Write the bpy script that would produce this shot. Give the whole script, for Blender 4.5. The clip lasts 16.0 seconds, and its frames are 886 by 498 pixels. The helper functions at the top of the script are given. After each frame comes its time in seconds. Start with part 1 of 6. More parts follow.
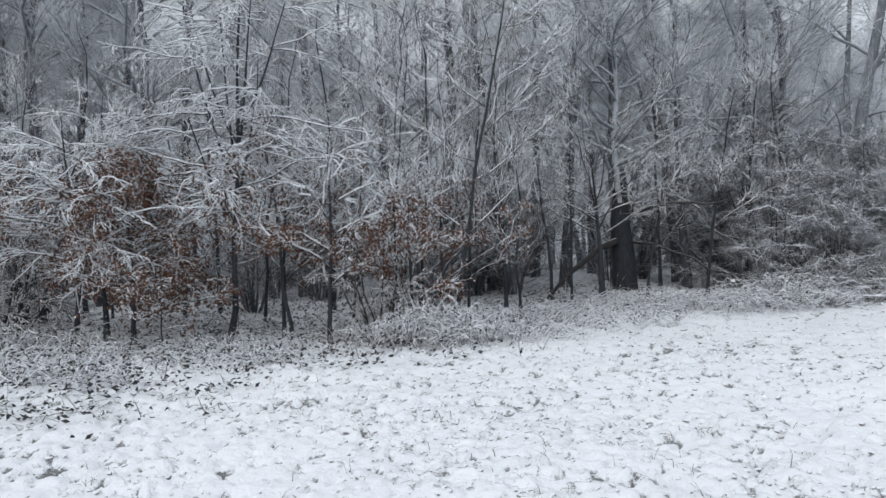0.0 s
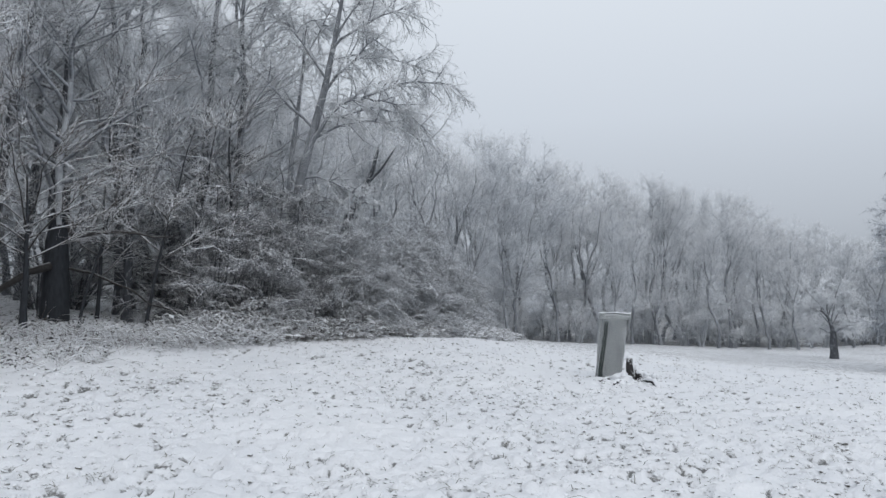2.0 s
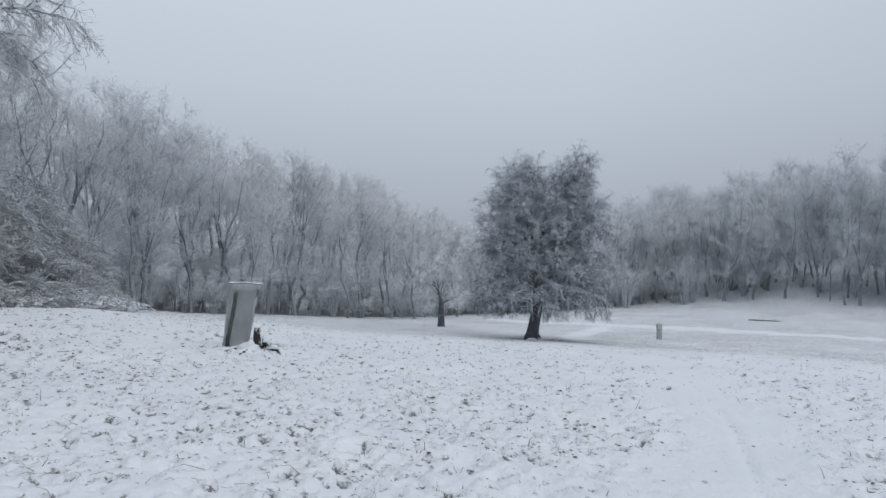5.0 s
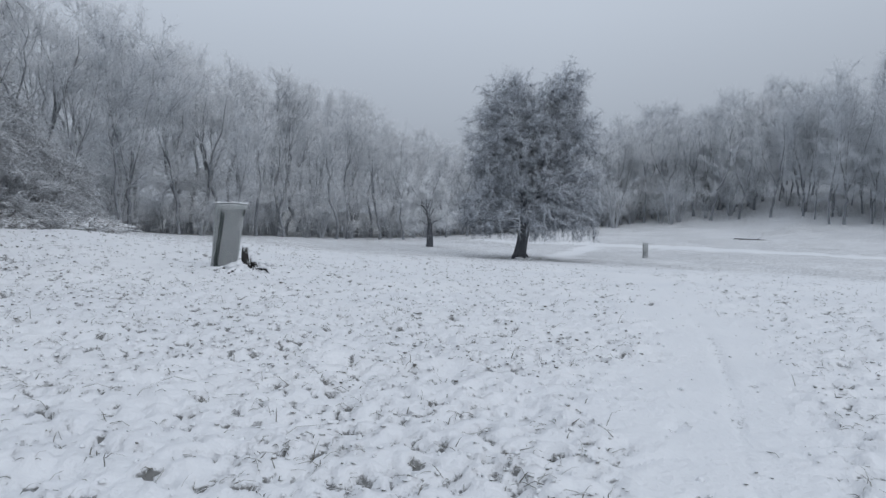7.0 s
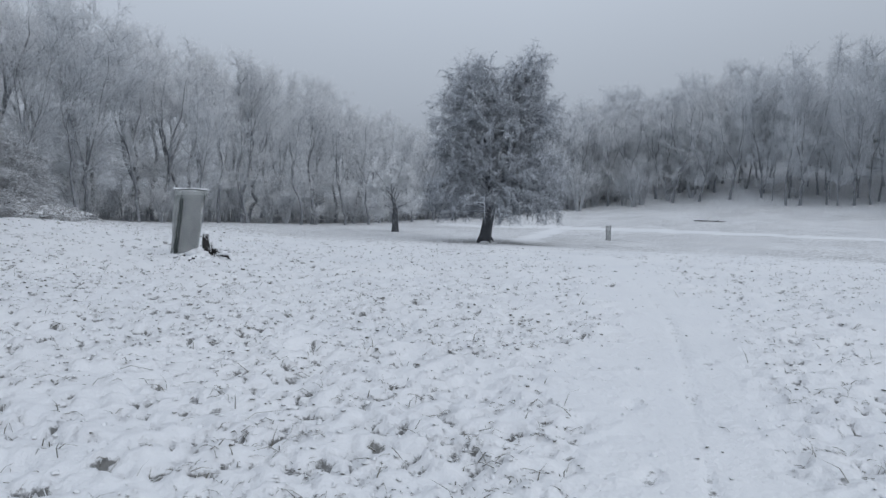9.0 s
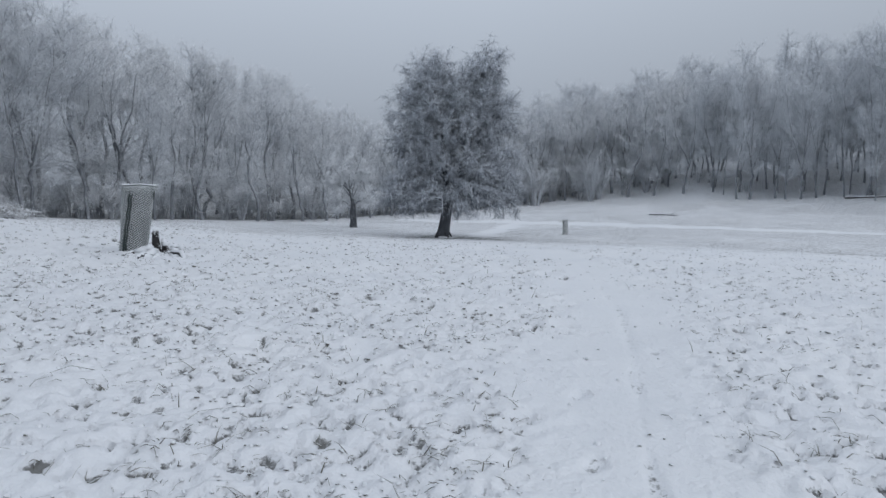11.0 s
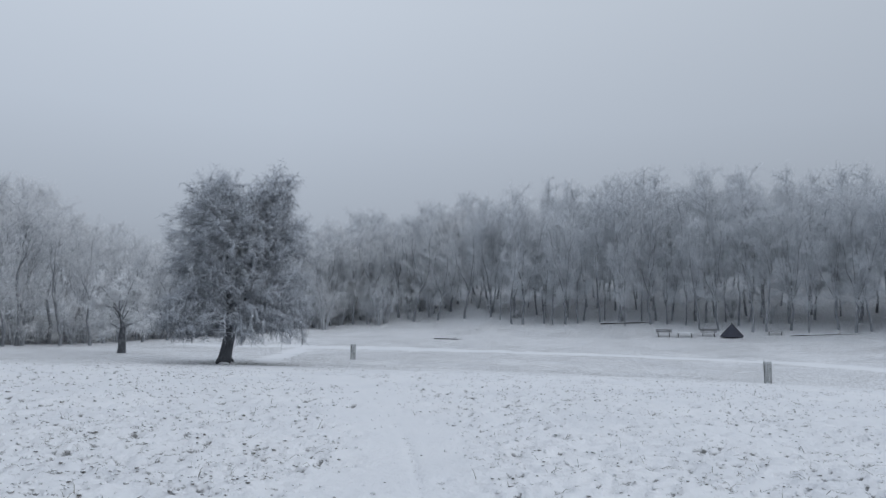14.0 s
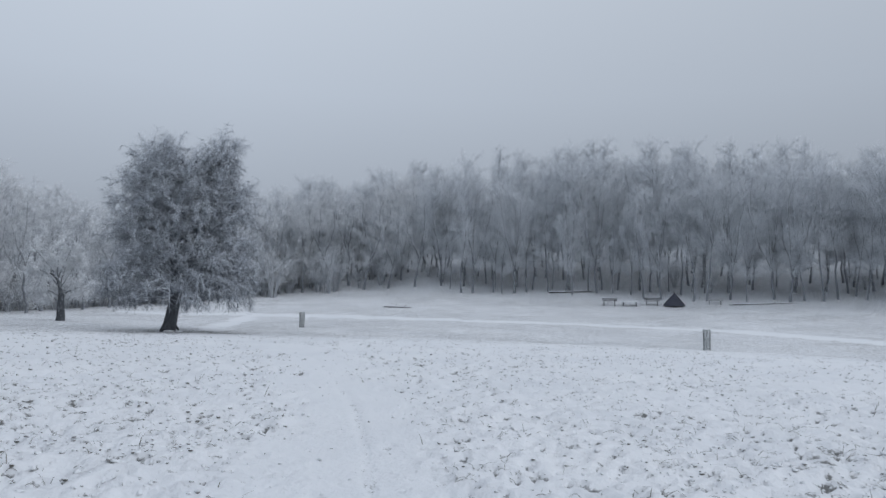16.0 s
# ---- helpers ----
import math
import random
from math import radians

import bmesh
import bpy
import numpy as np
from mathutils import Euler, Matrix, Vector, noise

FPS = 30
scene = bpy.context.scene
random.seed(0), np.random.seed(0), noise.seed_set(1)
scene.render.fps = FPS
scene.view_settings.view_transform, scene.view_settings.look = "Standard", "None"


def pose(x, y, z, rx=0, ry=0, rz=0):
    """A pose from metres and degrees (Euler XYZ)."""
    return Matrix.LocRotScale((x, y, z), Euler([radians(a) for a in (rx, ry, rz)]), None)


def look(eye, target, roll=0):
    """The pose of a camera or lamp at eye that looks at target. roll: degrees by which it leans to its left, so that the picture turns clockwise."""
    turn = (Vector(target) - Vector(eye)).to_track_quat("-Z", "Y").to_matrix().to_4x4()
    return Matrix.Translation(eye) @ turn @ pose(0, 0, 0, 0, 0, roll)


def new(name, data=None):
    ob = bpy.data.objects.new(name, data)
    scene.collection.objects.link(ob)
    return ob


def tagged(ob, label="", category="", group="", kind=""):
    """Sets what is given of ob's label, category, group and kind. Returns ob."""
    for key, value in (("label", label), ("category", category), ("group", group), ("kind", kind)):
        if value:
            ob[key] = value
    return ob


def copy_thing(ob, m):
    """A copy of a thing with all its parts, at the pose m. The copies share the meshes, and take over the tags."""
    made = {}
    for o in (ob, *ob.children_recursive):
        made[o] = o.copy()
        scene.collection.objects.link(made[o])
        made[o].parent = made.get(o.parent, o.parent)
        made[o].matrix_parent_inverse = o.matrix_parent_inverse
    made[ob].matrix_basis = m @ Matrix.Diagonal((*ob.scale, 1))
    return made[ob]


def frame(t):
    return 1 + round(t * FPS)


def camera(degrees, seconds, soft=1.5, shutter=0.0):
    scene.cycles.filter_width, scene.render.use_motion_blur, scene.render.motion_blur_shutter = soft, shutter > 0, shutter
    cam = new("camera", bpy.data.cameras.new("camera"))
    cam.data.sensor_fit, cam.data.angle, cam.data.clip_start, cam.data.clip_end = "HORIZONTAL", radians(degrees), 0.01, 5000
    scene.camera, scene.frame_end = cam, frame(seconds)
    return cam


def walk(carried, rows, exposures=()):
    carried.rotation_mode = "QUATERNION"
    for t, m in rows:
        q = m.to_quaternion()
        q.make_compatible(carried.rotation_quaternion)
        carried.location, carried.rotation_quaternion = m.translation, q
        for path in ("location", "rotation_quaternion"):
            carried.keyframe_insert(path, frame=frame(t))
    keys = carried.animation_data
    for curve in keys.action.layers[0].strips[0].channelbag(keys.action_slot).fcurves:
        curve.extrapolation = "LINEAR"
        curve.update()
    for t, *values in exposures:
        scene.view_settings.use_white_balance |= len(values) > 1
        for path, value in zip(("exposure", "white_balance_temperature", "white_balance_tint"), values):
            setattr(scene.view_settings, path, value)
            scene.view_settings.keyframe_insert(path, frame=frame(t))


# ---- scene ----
cam = camera(64.9, 16.0)
PATH = [
    (0.0, (0.247, 0.006, 1.642), (-2.042, 9.728, 2.135), -2.08),
    (0.5, (0.369, 0.106, 1.628), (-1.050, 9.996, 2.055), -2.27),
    (1.0, (0.535, 0.144, 1.627), (0.804, 10.131, 2.052), -0.84),
    (1.5, (0.658, 0.092, 1.642), (3.654, 9.608, 2.342), 1.37),
    (2.0, (0.668, 0.044, 1.663), (5.523, 8.739, 2.571), 0.97),
    (2.5, (0.669, 0.011, 1.647), (6.975, 7.704, 2.676), 1.10),
    (3.0, (0.652, -0.019, 1.645), (7.970, 6.712, 2.715), 1.93),
    (3.5, (0.634, -0.068, 1.645), (8.528, 5.977, 2.712), 2.18),
    (4.0, (0.684, -0.146, 1.652), (8.998, 5.344, 2.509), 1.76),
    (4.2, (0.717, -0.150, 1.652), (9.121, 5.207, 2.472), 2.25),
    (6.3, (0.753, -0.227, 1.612), (9.270, 5.014, 1.614), 1.13),
    (6.5, (0.753, -0.227, 1.609), (9.285, 4.986, 1.421), 1.36),
    (7.0, (0.760, -0.220, 1.592), (9.340, 4.891, 1.088), 1.55),
    (7.5, (0.764, -0.223, 1.589), (9.371, 4.830, 0.976), 1.46),
    (8.0, (0.763, -0.233, 1.589), (9.419, 4.723, 0.880), 1.54),
    (8.5, (0.765, -0.255, 1.591), (9.486, 4.594, 0.933), 1.28),
    (9.0, (0.783, -0.278, 1.587), (9.590, 4.404, 0.874), 1.08),
    (11.3, (0.855, -0.388, 1.573), (10.026, 3.519, 0.784), 0.69),
    (11.5, (0.872, -0.400, 1.576), (10.167, 3.208, 0.819), 0.80),
    (12.0, (0.869, -0.397, 1.581), (10.377, 2.640, 0.978), 0.77),
    (12.5, (0.868, -0.390, 1.609), (10.537, 2.162, 1.585), 0.30),
    (13.0, (0.850, -0.380, 1.635), (10.576, 1.862, 2.240), 0.69),
    (13.5, (0.822, -0.368, 1.643), (10.589, 1.495, 2.710), 0.88),
    (14.0, (0.827, -0.370, 1.632), (10.683, 0.959, 2.680), 1.26),
    (14.5, (0.884, -0.371, 1.629), (10.776, 0.733, 2.586), 1.59),
    (15.0, (0.888, -0.375, 1.622), (10.793, 0.700, 2.484), 1.47),
    (15.5, (0.882, -0.374, 1.616), (10.819, 0.508, 2.299), 1.56),
    (16.0, (0.884, -0.387, 1.614), (10.846, 0.235, 2.233), 1.48),
]
EXPOSURES = [(0.0, 0.53, 6350, 10), (1.0, 0.41, 6350, 10), (2.0, 0.25, 6350, 10), (3.5, 0.12, 6250, 10), (6.5, -0.01, 6100, 10), (9.0, -0.03, 6080, 10), (12.5, -0.09, 6050, 10), (16.0, -0.04, 6050, 10)]
walk(cam, [(t, look(eye, target, roll)) for t, eye, target, roll in PATH], EXPOSURES)

# ---- sky and light: a foggy overcast winter day ----
world = bpy.data.worlds.new("foggy_sky")
scene.world = world
world.use_nodes = True
wt = world.node_tree
wt.nodes.clear()
w_out = wt.nodes.new("ShaderNodeOutputWorld")
w_bg = wt.nodes.new("ShaderNodeBackground")
w_sky = wt.nodes.new("ShaderNodeTexSky")
w_sky.sky_type, w_sky.sun_disc = "NISHITA", False
w_sky.sun_elevation, w_sky.sun_rotation = radians(35), radians(200)
w_sky.air_density, w_sky.dust_density = 1.0, 6.0
w_co = wt.nodes.new("ShaderNodeTexCoord")
w_sep = wt.nodes.new("ShaderNodeSeparateXYZ")
w_ramp = wt.nodes.new("ShaderNodeValToRGB")
w_mix = wt.nodes.new("ShaderNodeMixRGB")
w_mul = wt.nodes.new("ShaderNodeVectorMath")
w_mul.operation = "SCALE"
w_mul.inputs["Scale"].default_value = 0.05
w_mix.inputs[0].default_value = 0.94
FOG = ((0.0, (0.31, 0.335, 0.37)), (0.06, (0.34, 0.368, 0.405)), (0.13, (0.425, 0.457, 0.50)), (0.27, (0.55, 0.59, 0.64)), (0.42, (0.63, 0.67, 0.715)), (1.0, (0.66, 0.69, 0.73)))
while len(w_ramp.color_ramp.elements) < len(FOG):
    w_ramp.color_ramp.elements.new(0.5)
for el, (at, col) in zip(w_ramp.color_ramp.elements, FOG):
    el.position, el.color = at, (*col, 1)
wt.links.new(w_co.outputs["Generated"], w_sep.inputs[0])
wt.links.new(w_sep.outputs["Z"], w_ramp.inputs[0])
wt.links.new(w_sky.outputs[0], w_mul.inputs[0])
wt.links.new(w_mul.outputs[0], w_mix.inputs[1])
wt.links.new(w_ramp.outputs[0], w_mix.inputs[2])
# the fog is thicker and darker over the hill, to the south-east
w_dot = wt.nodes.new("ShaderNodeVectorMath")
w_dot.operation = "DOT_PRODUCT"
w_dot.inputs[1].default_value = (0.5, -0.87, 0.0)
w_dim = wt.nodes.new("ShaderNodeMapRange")
w_dim.inputs["From Min"].default_value, w_dim.inputs["From Max"].default_value = 0.15, 1.0
w_dim.inputs["To Min"].default_value, w_dim.inputs["To Max"].default_value = 1.0, 0.8
w_bank = wt.nodes.new("ShaderNodeVectorMath")
w_bank.operation = "SCALE"
wt.links.new(w_co.outputs["Generated"], w_dot.inputs[0])
wt.links.new(w_dot.outputs["Value"], w_dim.inputs["Value"])
wt.links.new(w_mix.outputs[0], w_bank.inputs[0])
wt.links.new(w_dim.outputs[0], w_bank.inputs["Scale"])
wt.links.new(w_bank.outputs[0], w_bg.inputs[0])
wt.links.new(w_bg.outputs[0], w_out.inputs[0])
w_bg.inputs[1].default_value = 1.0

sun = new("sun", bpy.data.lights.new("sun", "SUN"))
sun.data.energy, sun.data.angle, sun.data.color = 0.62, radians(60), (1.0, 0.97, 0.93)
sun.matrix_world = look((0, 0, 25), (12, 33, 0))


# ---- materials ----
def nodes_of(name):
    ma = bpy.data.materials.new(name)
    ma.use_nodes = True
    nt = ma.node_tree
    return ma, nt, nt.nodes["Principled BSDF"]


def add_node(nt, kind, **values):
    n = nt.nodes.new(kind)
    for key, value in values.items():
        n.inputs[key].default_value = value
    return n


def maths(nt, op, a, b=None, clamp=False):
    n = nt.nodes.new("ShaderNodeMath")
    n.operation, n.use_clamp = op, clamp
    for k, v in enumerate((a, b)):
        if v is None:
            continue
        if hasattr(v, "links"):
            nt.links.new(v, n.inputs[k])
        else:
            n.inputs[k].default_value = v
    return n.outputs[0]


def mixed(nt, fac, a, b):
    n = nt.nodes.new("ShaderNodeMixRGB")
    for k, v in enumerate((fac, a, b)):
        if hasattr(v, "links"):
            nt.links.new(v, n.inputs[k])
        elif k == 0:
            n.inputs[k].default_value = v
        else:
            n.inputs[k].default_value = (*v, 1)
    return n.outputs[0]


def noise_of(nt, scale, detail=3.0, rough=0.55, stretch=None):
    co = nt.nodes.new("ShaderNodeTexCoord")
    n = add_node(nt, "ShaderNodeTexNoise", Scale=scale, Detail=detail, Roughness=rough)
    src = co.outputs["Object"]
    if stretch:
        mp = nt.nodes.new("ShaderNodeMapping")
        mp.inputs["Scale"].default_value = stretch
        nt.links.new(src, mp.inputs[0])
        src = mp.outputs[0]
    nt.links.new(src, n.inputs["Vector"])
    return n.outputs["Fac"]


def span(nt, v, lo, hi):
    """v mapped from lo..hi to 0..1, clamped."""
    return maths(nt, "DIVIDE", maths(nt, "SUBTRACT", v, lo), hi - lo, clamp=True)


def bumped(nt, bsdf, height, strength, distance):
    b = add_node(nt, "ShaderNodeBump", Strength=strength, Distance=distance)
    nt.links.new(height, b.inputs["Height"])
    nt.links.new(b.outputs[0], bsdf.inputs["Normal"])


SNOW = (0.83, 0.85, 0.88)


def plain(name, colour, rough=0.8, vary=0.25, scale=9.0, metal=0.0, bump=0.4, grain=None):
    ma, nt, b = nodes_of(name)
    n1, n2 = noise_of(nt, scale, 5, 0.6, grain), noise_of(nt, scale * 0.17, 2)
    f = maths(nt, "ADD", maths(nt, "MULTIPLY", n1, 0.6), maths(nt, "MULTIPLY", n2, 0.4))
    lo, hi = [c * (1 - vary) for c in colour], [min(1, c * (1 + vary)) for c in colour]
    nt.links.new(mixed(nt, span(nt, f, 0.3, 0.7), lo, hi), b.inputs["Base Color"])
    b.inputs["Roughness"].default_value, b.inputs["Metallic"].default_value = rough, metal
    bumped(nt, b, n1, bump, 0.01)
    return ma


def snowy(name, colour, lo, hi, vary=0.3, scale=14.0, snow=SNOW, patch=0.5, grain=None, rough=0.85, hue=None):
    """A surface that carries snow or rime on what faces up: from normal z = lo (bare) to hi (covered)."""
    ma, nt, b = nodes_of(name)
    n1, n2 = noise_of(nt, scale, 4, 0.6, grain), noise_of(nt, 2.3, 2)
    geo = nt.nodes.new("ShaderNodeNewGeometry")
    sep = nt.nodes.new("ShaderNodeSeparateXYZ")
    nt.links.new(geo.outputs["Normal"], sep.inputs[0])
    info = nt.nodes.new("ShaderNodeObjectInfo")
    dark, light = [c * (1 - vary) for c in colour], [min(1, c * (1 + vary)) for c in colour]
    base = mixed(nt, span(nt, n1, 0.3, 0.7), dark, light)
    if hue:
        isle = nt.nodes.new("ShaderNodeNewGeometry")
        base = mixed(nt, maths(nt, "MULTIPLY", isle.outputs["Random Per Island"], 0.8), base, hue)
    z = maths(nt, "ADD", sep.outputs["Z"], maths(nt, "MULTIPLY", maths(nt, "SUBTRACT", n1, 0.5), patch * 2))
    z = maths(nt, "ADD", z, maths(nt, "MULTIPLY", maths(nt, "SUBTRACT", n2, 0.5), patch * 1.5))
    z = maths(nt, "ADD", z, maths(nt, "MULTIPLY", maths(nt, "SUBTRACT", info.outputs["Random"], 0.5), 0.25))
    cover = span(nt, z, lo, hi)
    nt.links.new(mixed(nt, cover, base, snow), b.inputs["Base Color"])
    b.inputs["Roughness"].default_value = rough
    b.inputs["Specular IOR Level"].default_value = 0.25
    bumped(nt, b, n1, 0.5, 0.012)
    return ma


BARK = snowy("bark_with_snow", (0.041, 0.045, 0.052), 0.5, 0.9, patch=0.28, grain=(1, 1, 0.25))
# rimed bark, its grey lifted further to put haze into the colour
HAZED_BARK_RIME = snowy("rimed_bark_paled_for_haze", (0.178, 0.19, 0.21), -0.9, 1.1, patch=0.9, grain=(1, 1, 0.3), snow=(0.68, 0.71, 0.75))
BOUGH = snowy("dark_bough", (0.05, 0.047, 0.046), 0.8, 1.05, patch=0.2)
# far bark and boughs: the paleness of fog is painted into the base colour
HAZED_BARK = snowy("far_bark_paled_for_haze", (0.205, 0.218, 0.238), 0.0, 1.1, patch=0.6, grain=(1, 1, 0.25), snow=(0.62, 0.65, 0.69))
HAZED_BOUGH = snowy("rimed_bough_paled_for_haze", (0.32, 0.34, 0.37), -0.9, 0.9, patch=0.9, grain=(1, 1, 0.3), snow=(0.78, 0.81, 0.85))
BARK_MID = snowy("dull_bark_with_rime", (0.085, 0.091, 0.102), 0.1, 1.0, patch=0.8, grain=(1, 1, 0.25), snow=(0.62, 0.65, 0.69))
SNOWTWIG = snowy("twig_loaded_with_snow", (0.09, 0.07, 0.06), -0.55, 0.0)
LIMB = snowy("branch_with_snow", (0.062, 0.058, 0.057), 0.25, 0.65, patch=0.3)
TWIG = snowy("twig_with_snow", (0.115, 0.098, 0.092), -0.25, 0.25)
RIME = snowy("rimed_twig", (0.24, 0.247, 0.26), -1.0, 0.5, patch=0.8, snow=(0.74, 0.765, 0.80))
# far and hill twigs: rime, plus haze painted in as a paler base
HAZED_RIME = snowy("rimed_twig_paled_for_haze", (0.74, 0.757, 0.78), -1.2, 0.3, patch=0.6, snow=(0.86, 0.88, 0.91))
HAZED_HILL_RIME = snowy("rimed_hill_twig_paled_for_haze", (0.68, 0.705, 0.74), -0.95, 0.5, patch=0.7, snow=(0.82, 0.85, 0.89))
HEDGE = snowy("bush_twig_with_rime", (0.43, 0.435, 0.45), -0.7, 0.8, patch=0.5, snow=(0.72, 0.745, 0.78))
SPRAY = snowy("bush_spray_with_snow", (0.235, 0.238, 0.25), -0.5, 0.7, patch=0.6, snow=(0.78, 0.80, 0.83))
UNDERWOOD = snowy("underwood_twig_with_rime", (0.15, 0.155, 0.165), -0.4, 0.8, patch=0.6, snow=(0.70, 0.725, 0.76))
PEAR_BARK = snowy("fissured_pear_bark", (0.088, 0.093, 0.104), 0.45, 0.95, patch=0.35, scale=9.0, grain=(1, 1, 0.2))
PEAR_RIME = snowy("pear_twig_with_rime", (0.105, 0.12, 0.145), -0.85, 0.45, patch=0.9, snow=(0.74, 0.78, 0.84))
LEAF = snowy("withered_beech_leaf", (0.155, 0.083, 0.056), 0.4, 0.75, vary=0.4, scale=30, patch=0.4, hue=(0.10, 0.052, 0.038))
HERB = snowy("bramble_leaf_with_snow", (0.038, 0.042, 0.044), 0.45, 0.75, vary=0.4, scale=20, patch=0.5, hue=(0.08, 0.075, 0.07))
STRAW = snowy("withered_grass", (0.19, 0.175, 0.135), 0.35, 0.8, vary=0.4, scale=12, patch=0.5, hue=(0.085, 0.088, 0.07))
# dark undersides: dead grass, and the shade under the clods put into the colour
TUSSOCK = snowy("snow_clod_over_grass", (0.13, 0.127, 0.115), -0.25, 0.2, vary=0.5, scale=45, patch=0.5, hue=(0.19, 0.18, 0.155))
MESHWIRE = snowy("green_grey_plastic_mesh_with_snow", (0.14, 0.165, 0.16), -0.1, 0.4, vary=0.15, scale=25, patch=0.6)
WIRE = plain("green_plastic_mesh", (0.03, 0.042, 0.042), 0.6, 0.2, 20)
STAKE = snowy("weathered_stake", (0.10, 0.095, 0.09), 0.5, 0.8, grain=(1, 1, 0.15))
DEADWOOD = snowy("dark_rotten_wood_with_snow", (0.034, 0.032, 0.033), 0.3, 0.55, patch=0.6)
# boards with snow on top, their wood lightened to paint in haze
BOARD = snowy("board_paled_for_haze", (0.16, 0.16, 0.167), 0.1, 0.7, grain=(0.3, 1, 1))
CANVAS = plain("dark_canvas", (0.05, 0.055, 0.075), 0.85, 0.25, 6)
SNOWLUMP = plain("settled_snow", SNOW, 0.9, 0.04, 7, bump=0.5)


def snow_field():
    ma, nt, b = nodes_of("snow_over_grass")
    bare = nt.nodes.new("ShaderNodeAttribute")
    bare.attribute_name = "bare"
    fine, mid, wide = noise_of(nt, 26, 4, 0.65), noise_of(nt, 7, 3), noise_of(nt, 0.35, 3)
    m = maths(nt, "ADD", bare.outputs["Fac"], maths(nt, "MULTIPLY", maths(nt, "SUBTRACT", fine, 0.5), 1.7))
    m = maths(nt, "ADD", m, maths(nt, "MULTIPLY", maths(nt, "SUBTRACT", mid, 0.5), 1.2))
    m = span(nt, m, 0.5, 0.9)
    grass = mixed(nt, span(nt, mid, 0.35, 0.65), (0.042, 0.044, 0.044), (0.115, 0.116, 0.108))
    white = mixed(nt, span(nt, wide, 0.3, 0.7), (0.80, 0.82, 0.855), (0.86, 0.875, 0.90))
    nt.links.new(mixed(nt, maths(nt, "MULTIPLY", m, 0.85), white, grass), b.inputs["Base Color"])
    b.inputs["Roughness"].default_value = 0.9
    b.inputs["Specular IOR Level"].default_value = 0.2
    grit = noise_of(nt, 15, 3, 0.6)
    h = maths(nt, "ADD", maths(nt, "ADD", maths(nt, "MULTIPLY", fine, 0.3), mid), maths(nt, "MULTIPLY", grit, 0.8))
    bumped(nt, b, h, 0.75, 0.035)
    return ma


FIELD = snow_field()


# ---- shape helpers ----
def mesh_of(name, verts, quads, tris, material, smooth=True):
    """A mesh from arrays of corners, four-sided and three-sided faces."""
    me = bpy.data.meshes.new(name)
    verts = np.asarray(verts, np.float32).reshape(-1, 3)
    quads, tris = np.asarray(quads, np.int32).reshape(-1, 4), np.asarray(tris, np.int32).reshape(-1, 3)
    n = len(quads) + len(tris)
    me.vertices.add(len(verts))
    me.vertices.foreach_set("co", verts.ravel())
    me.loops.add(quads.size + tris.size)
    me.loops.foreach_set("vertex_index", np.concatenate([quads.ravel(), tris.ravel()]))
    me.polygons.add(n)
    sizes = np.concatenate([np.full(len(quads), 4), np.full(len(tris), 3)])
    me.polygons.foreach_set("loop_start", np.concatenate([[0], np.cumsum(sizes)[:-1]]).astype(np.int32))
    me.polygons.foreach_set("use_smooth", np.full(n, smooth))
    me.update(calc_edges=True)
    me.validate()
    me.materials.append(material)
    return me


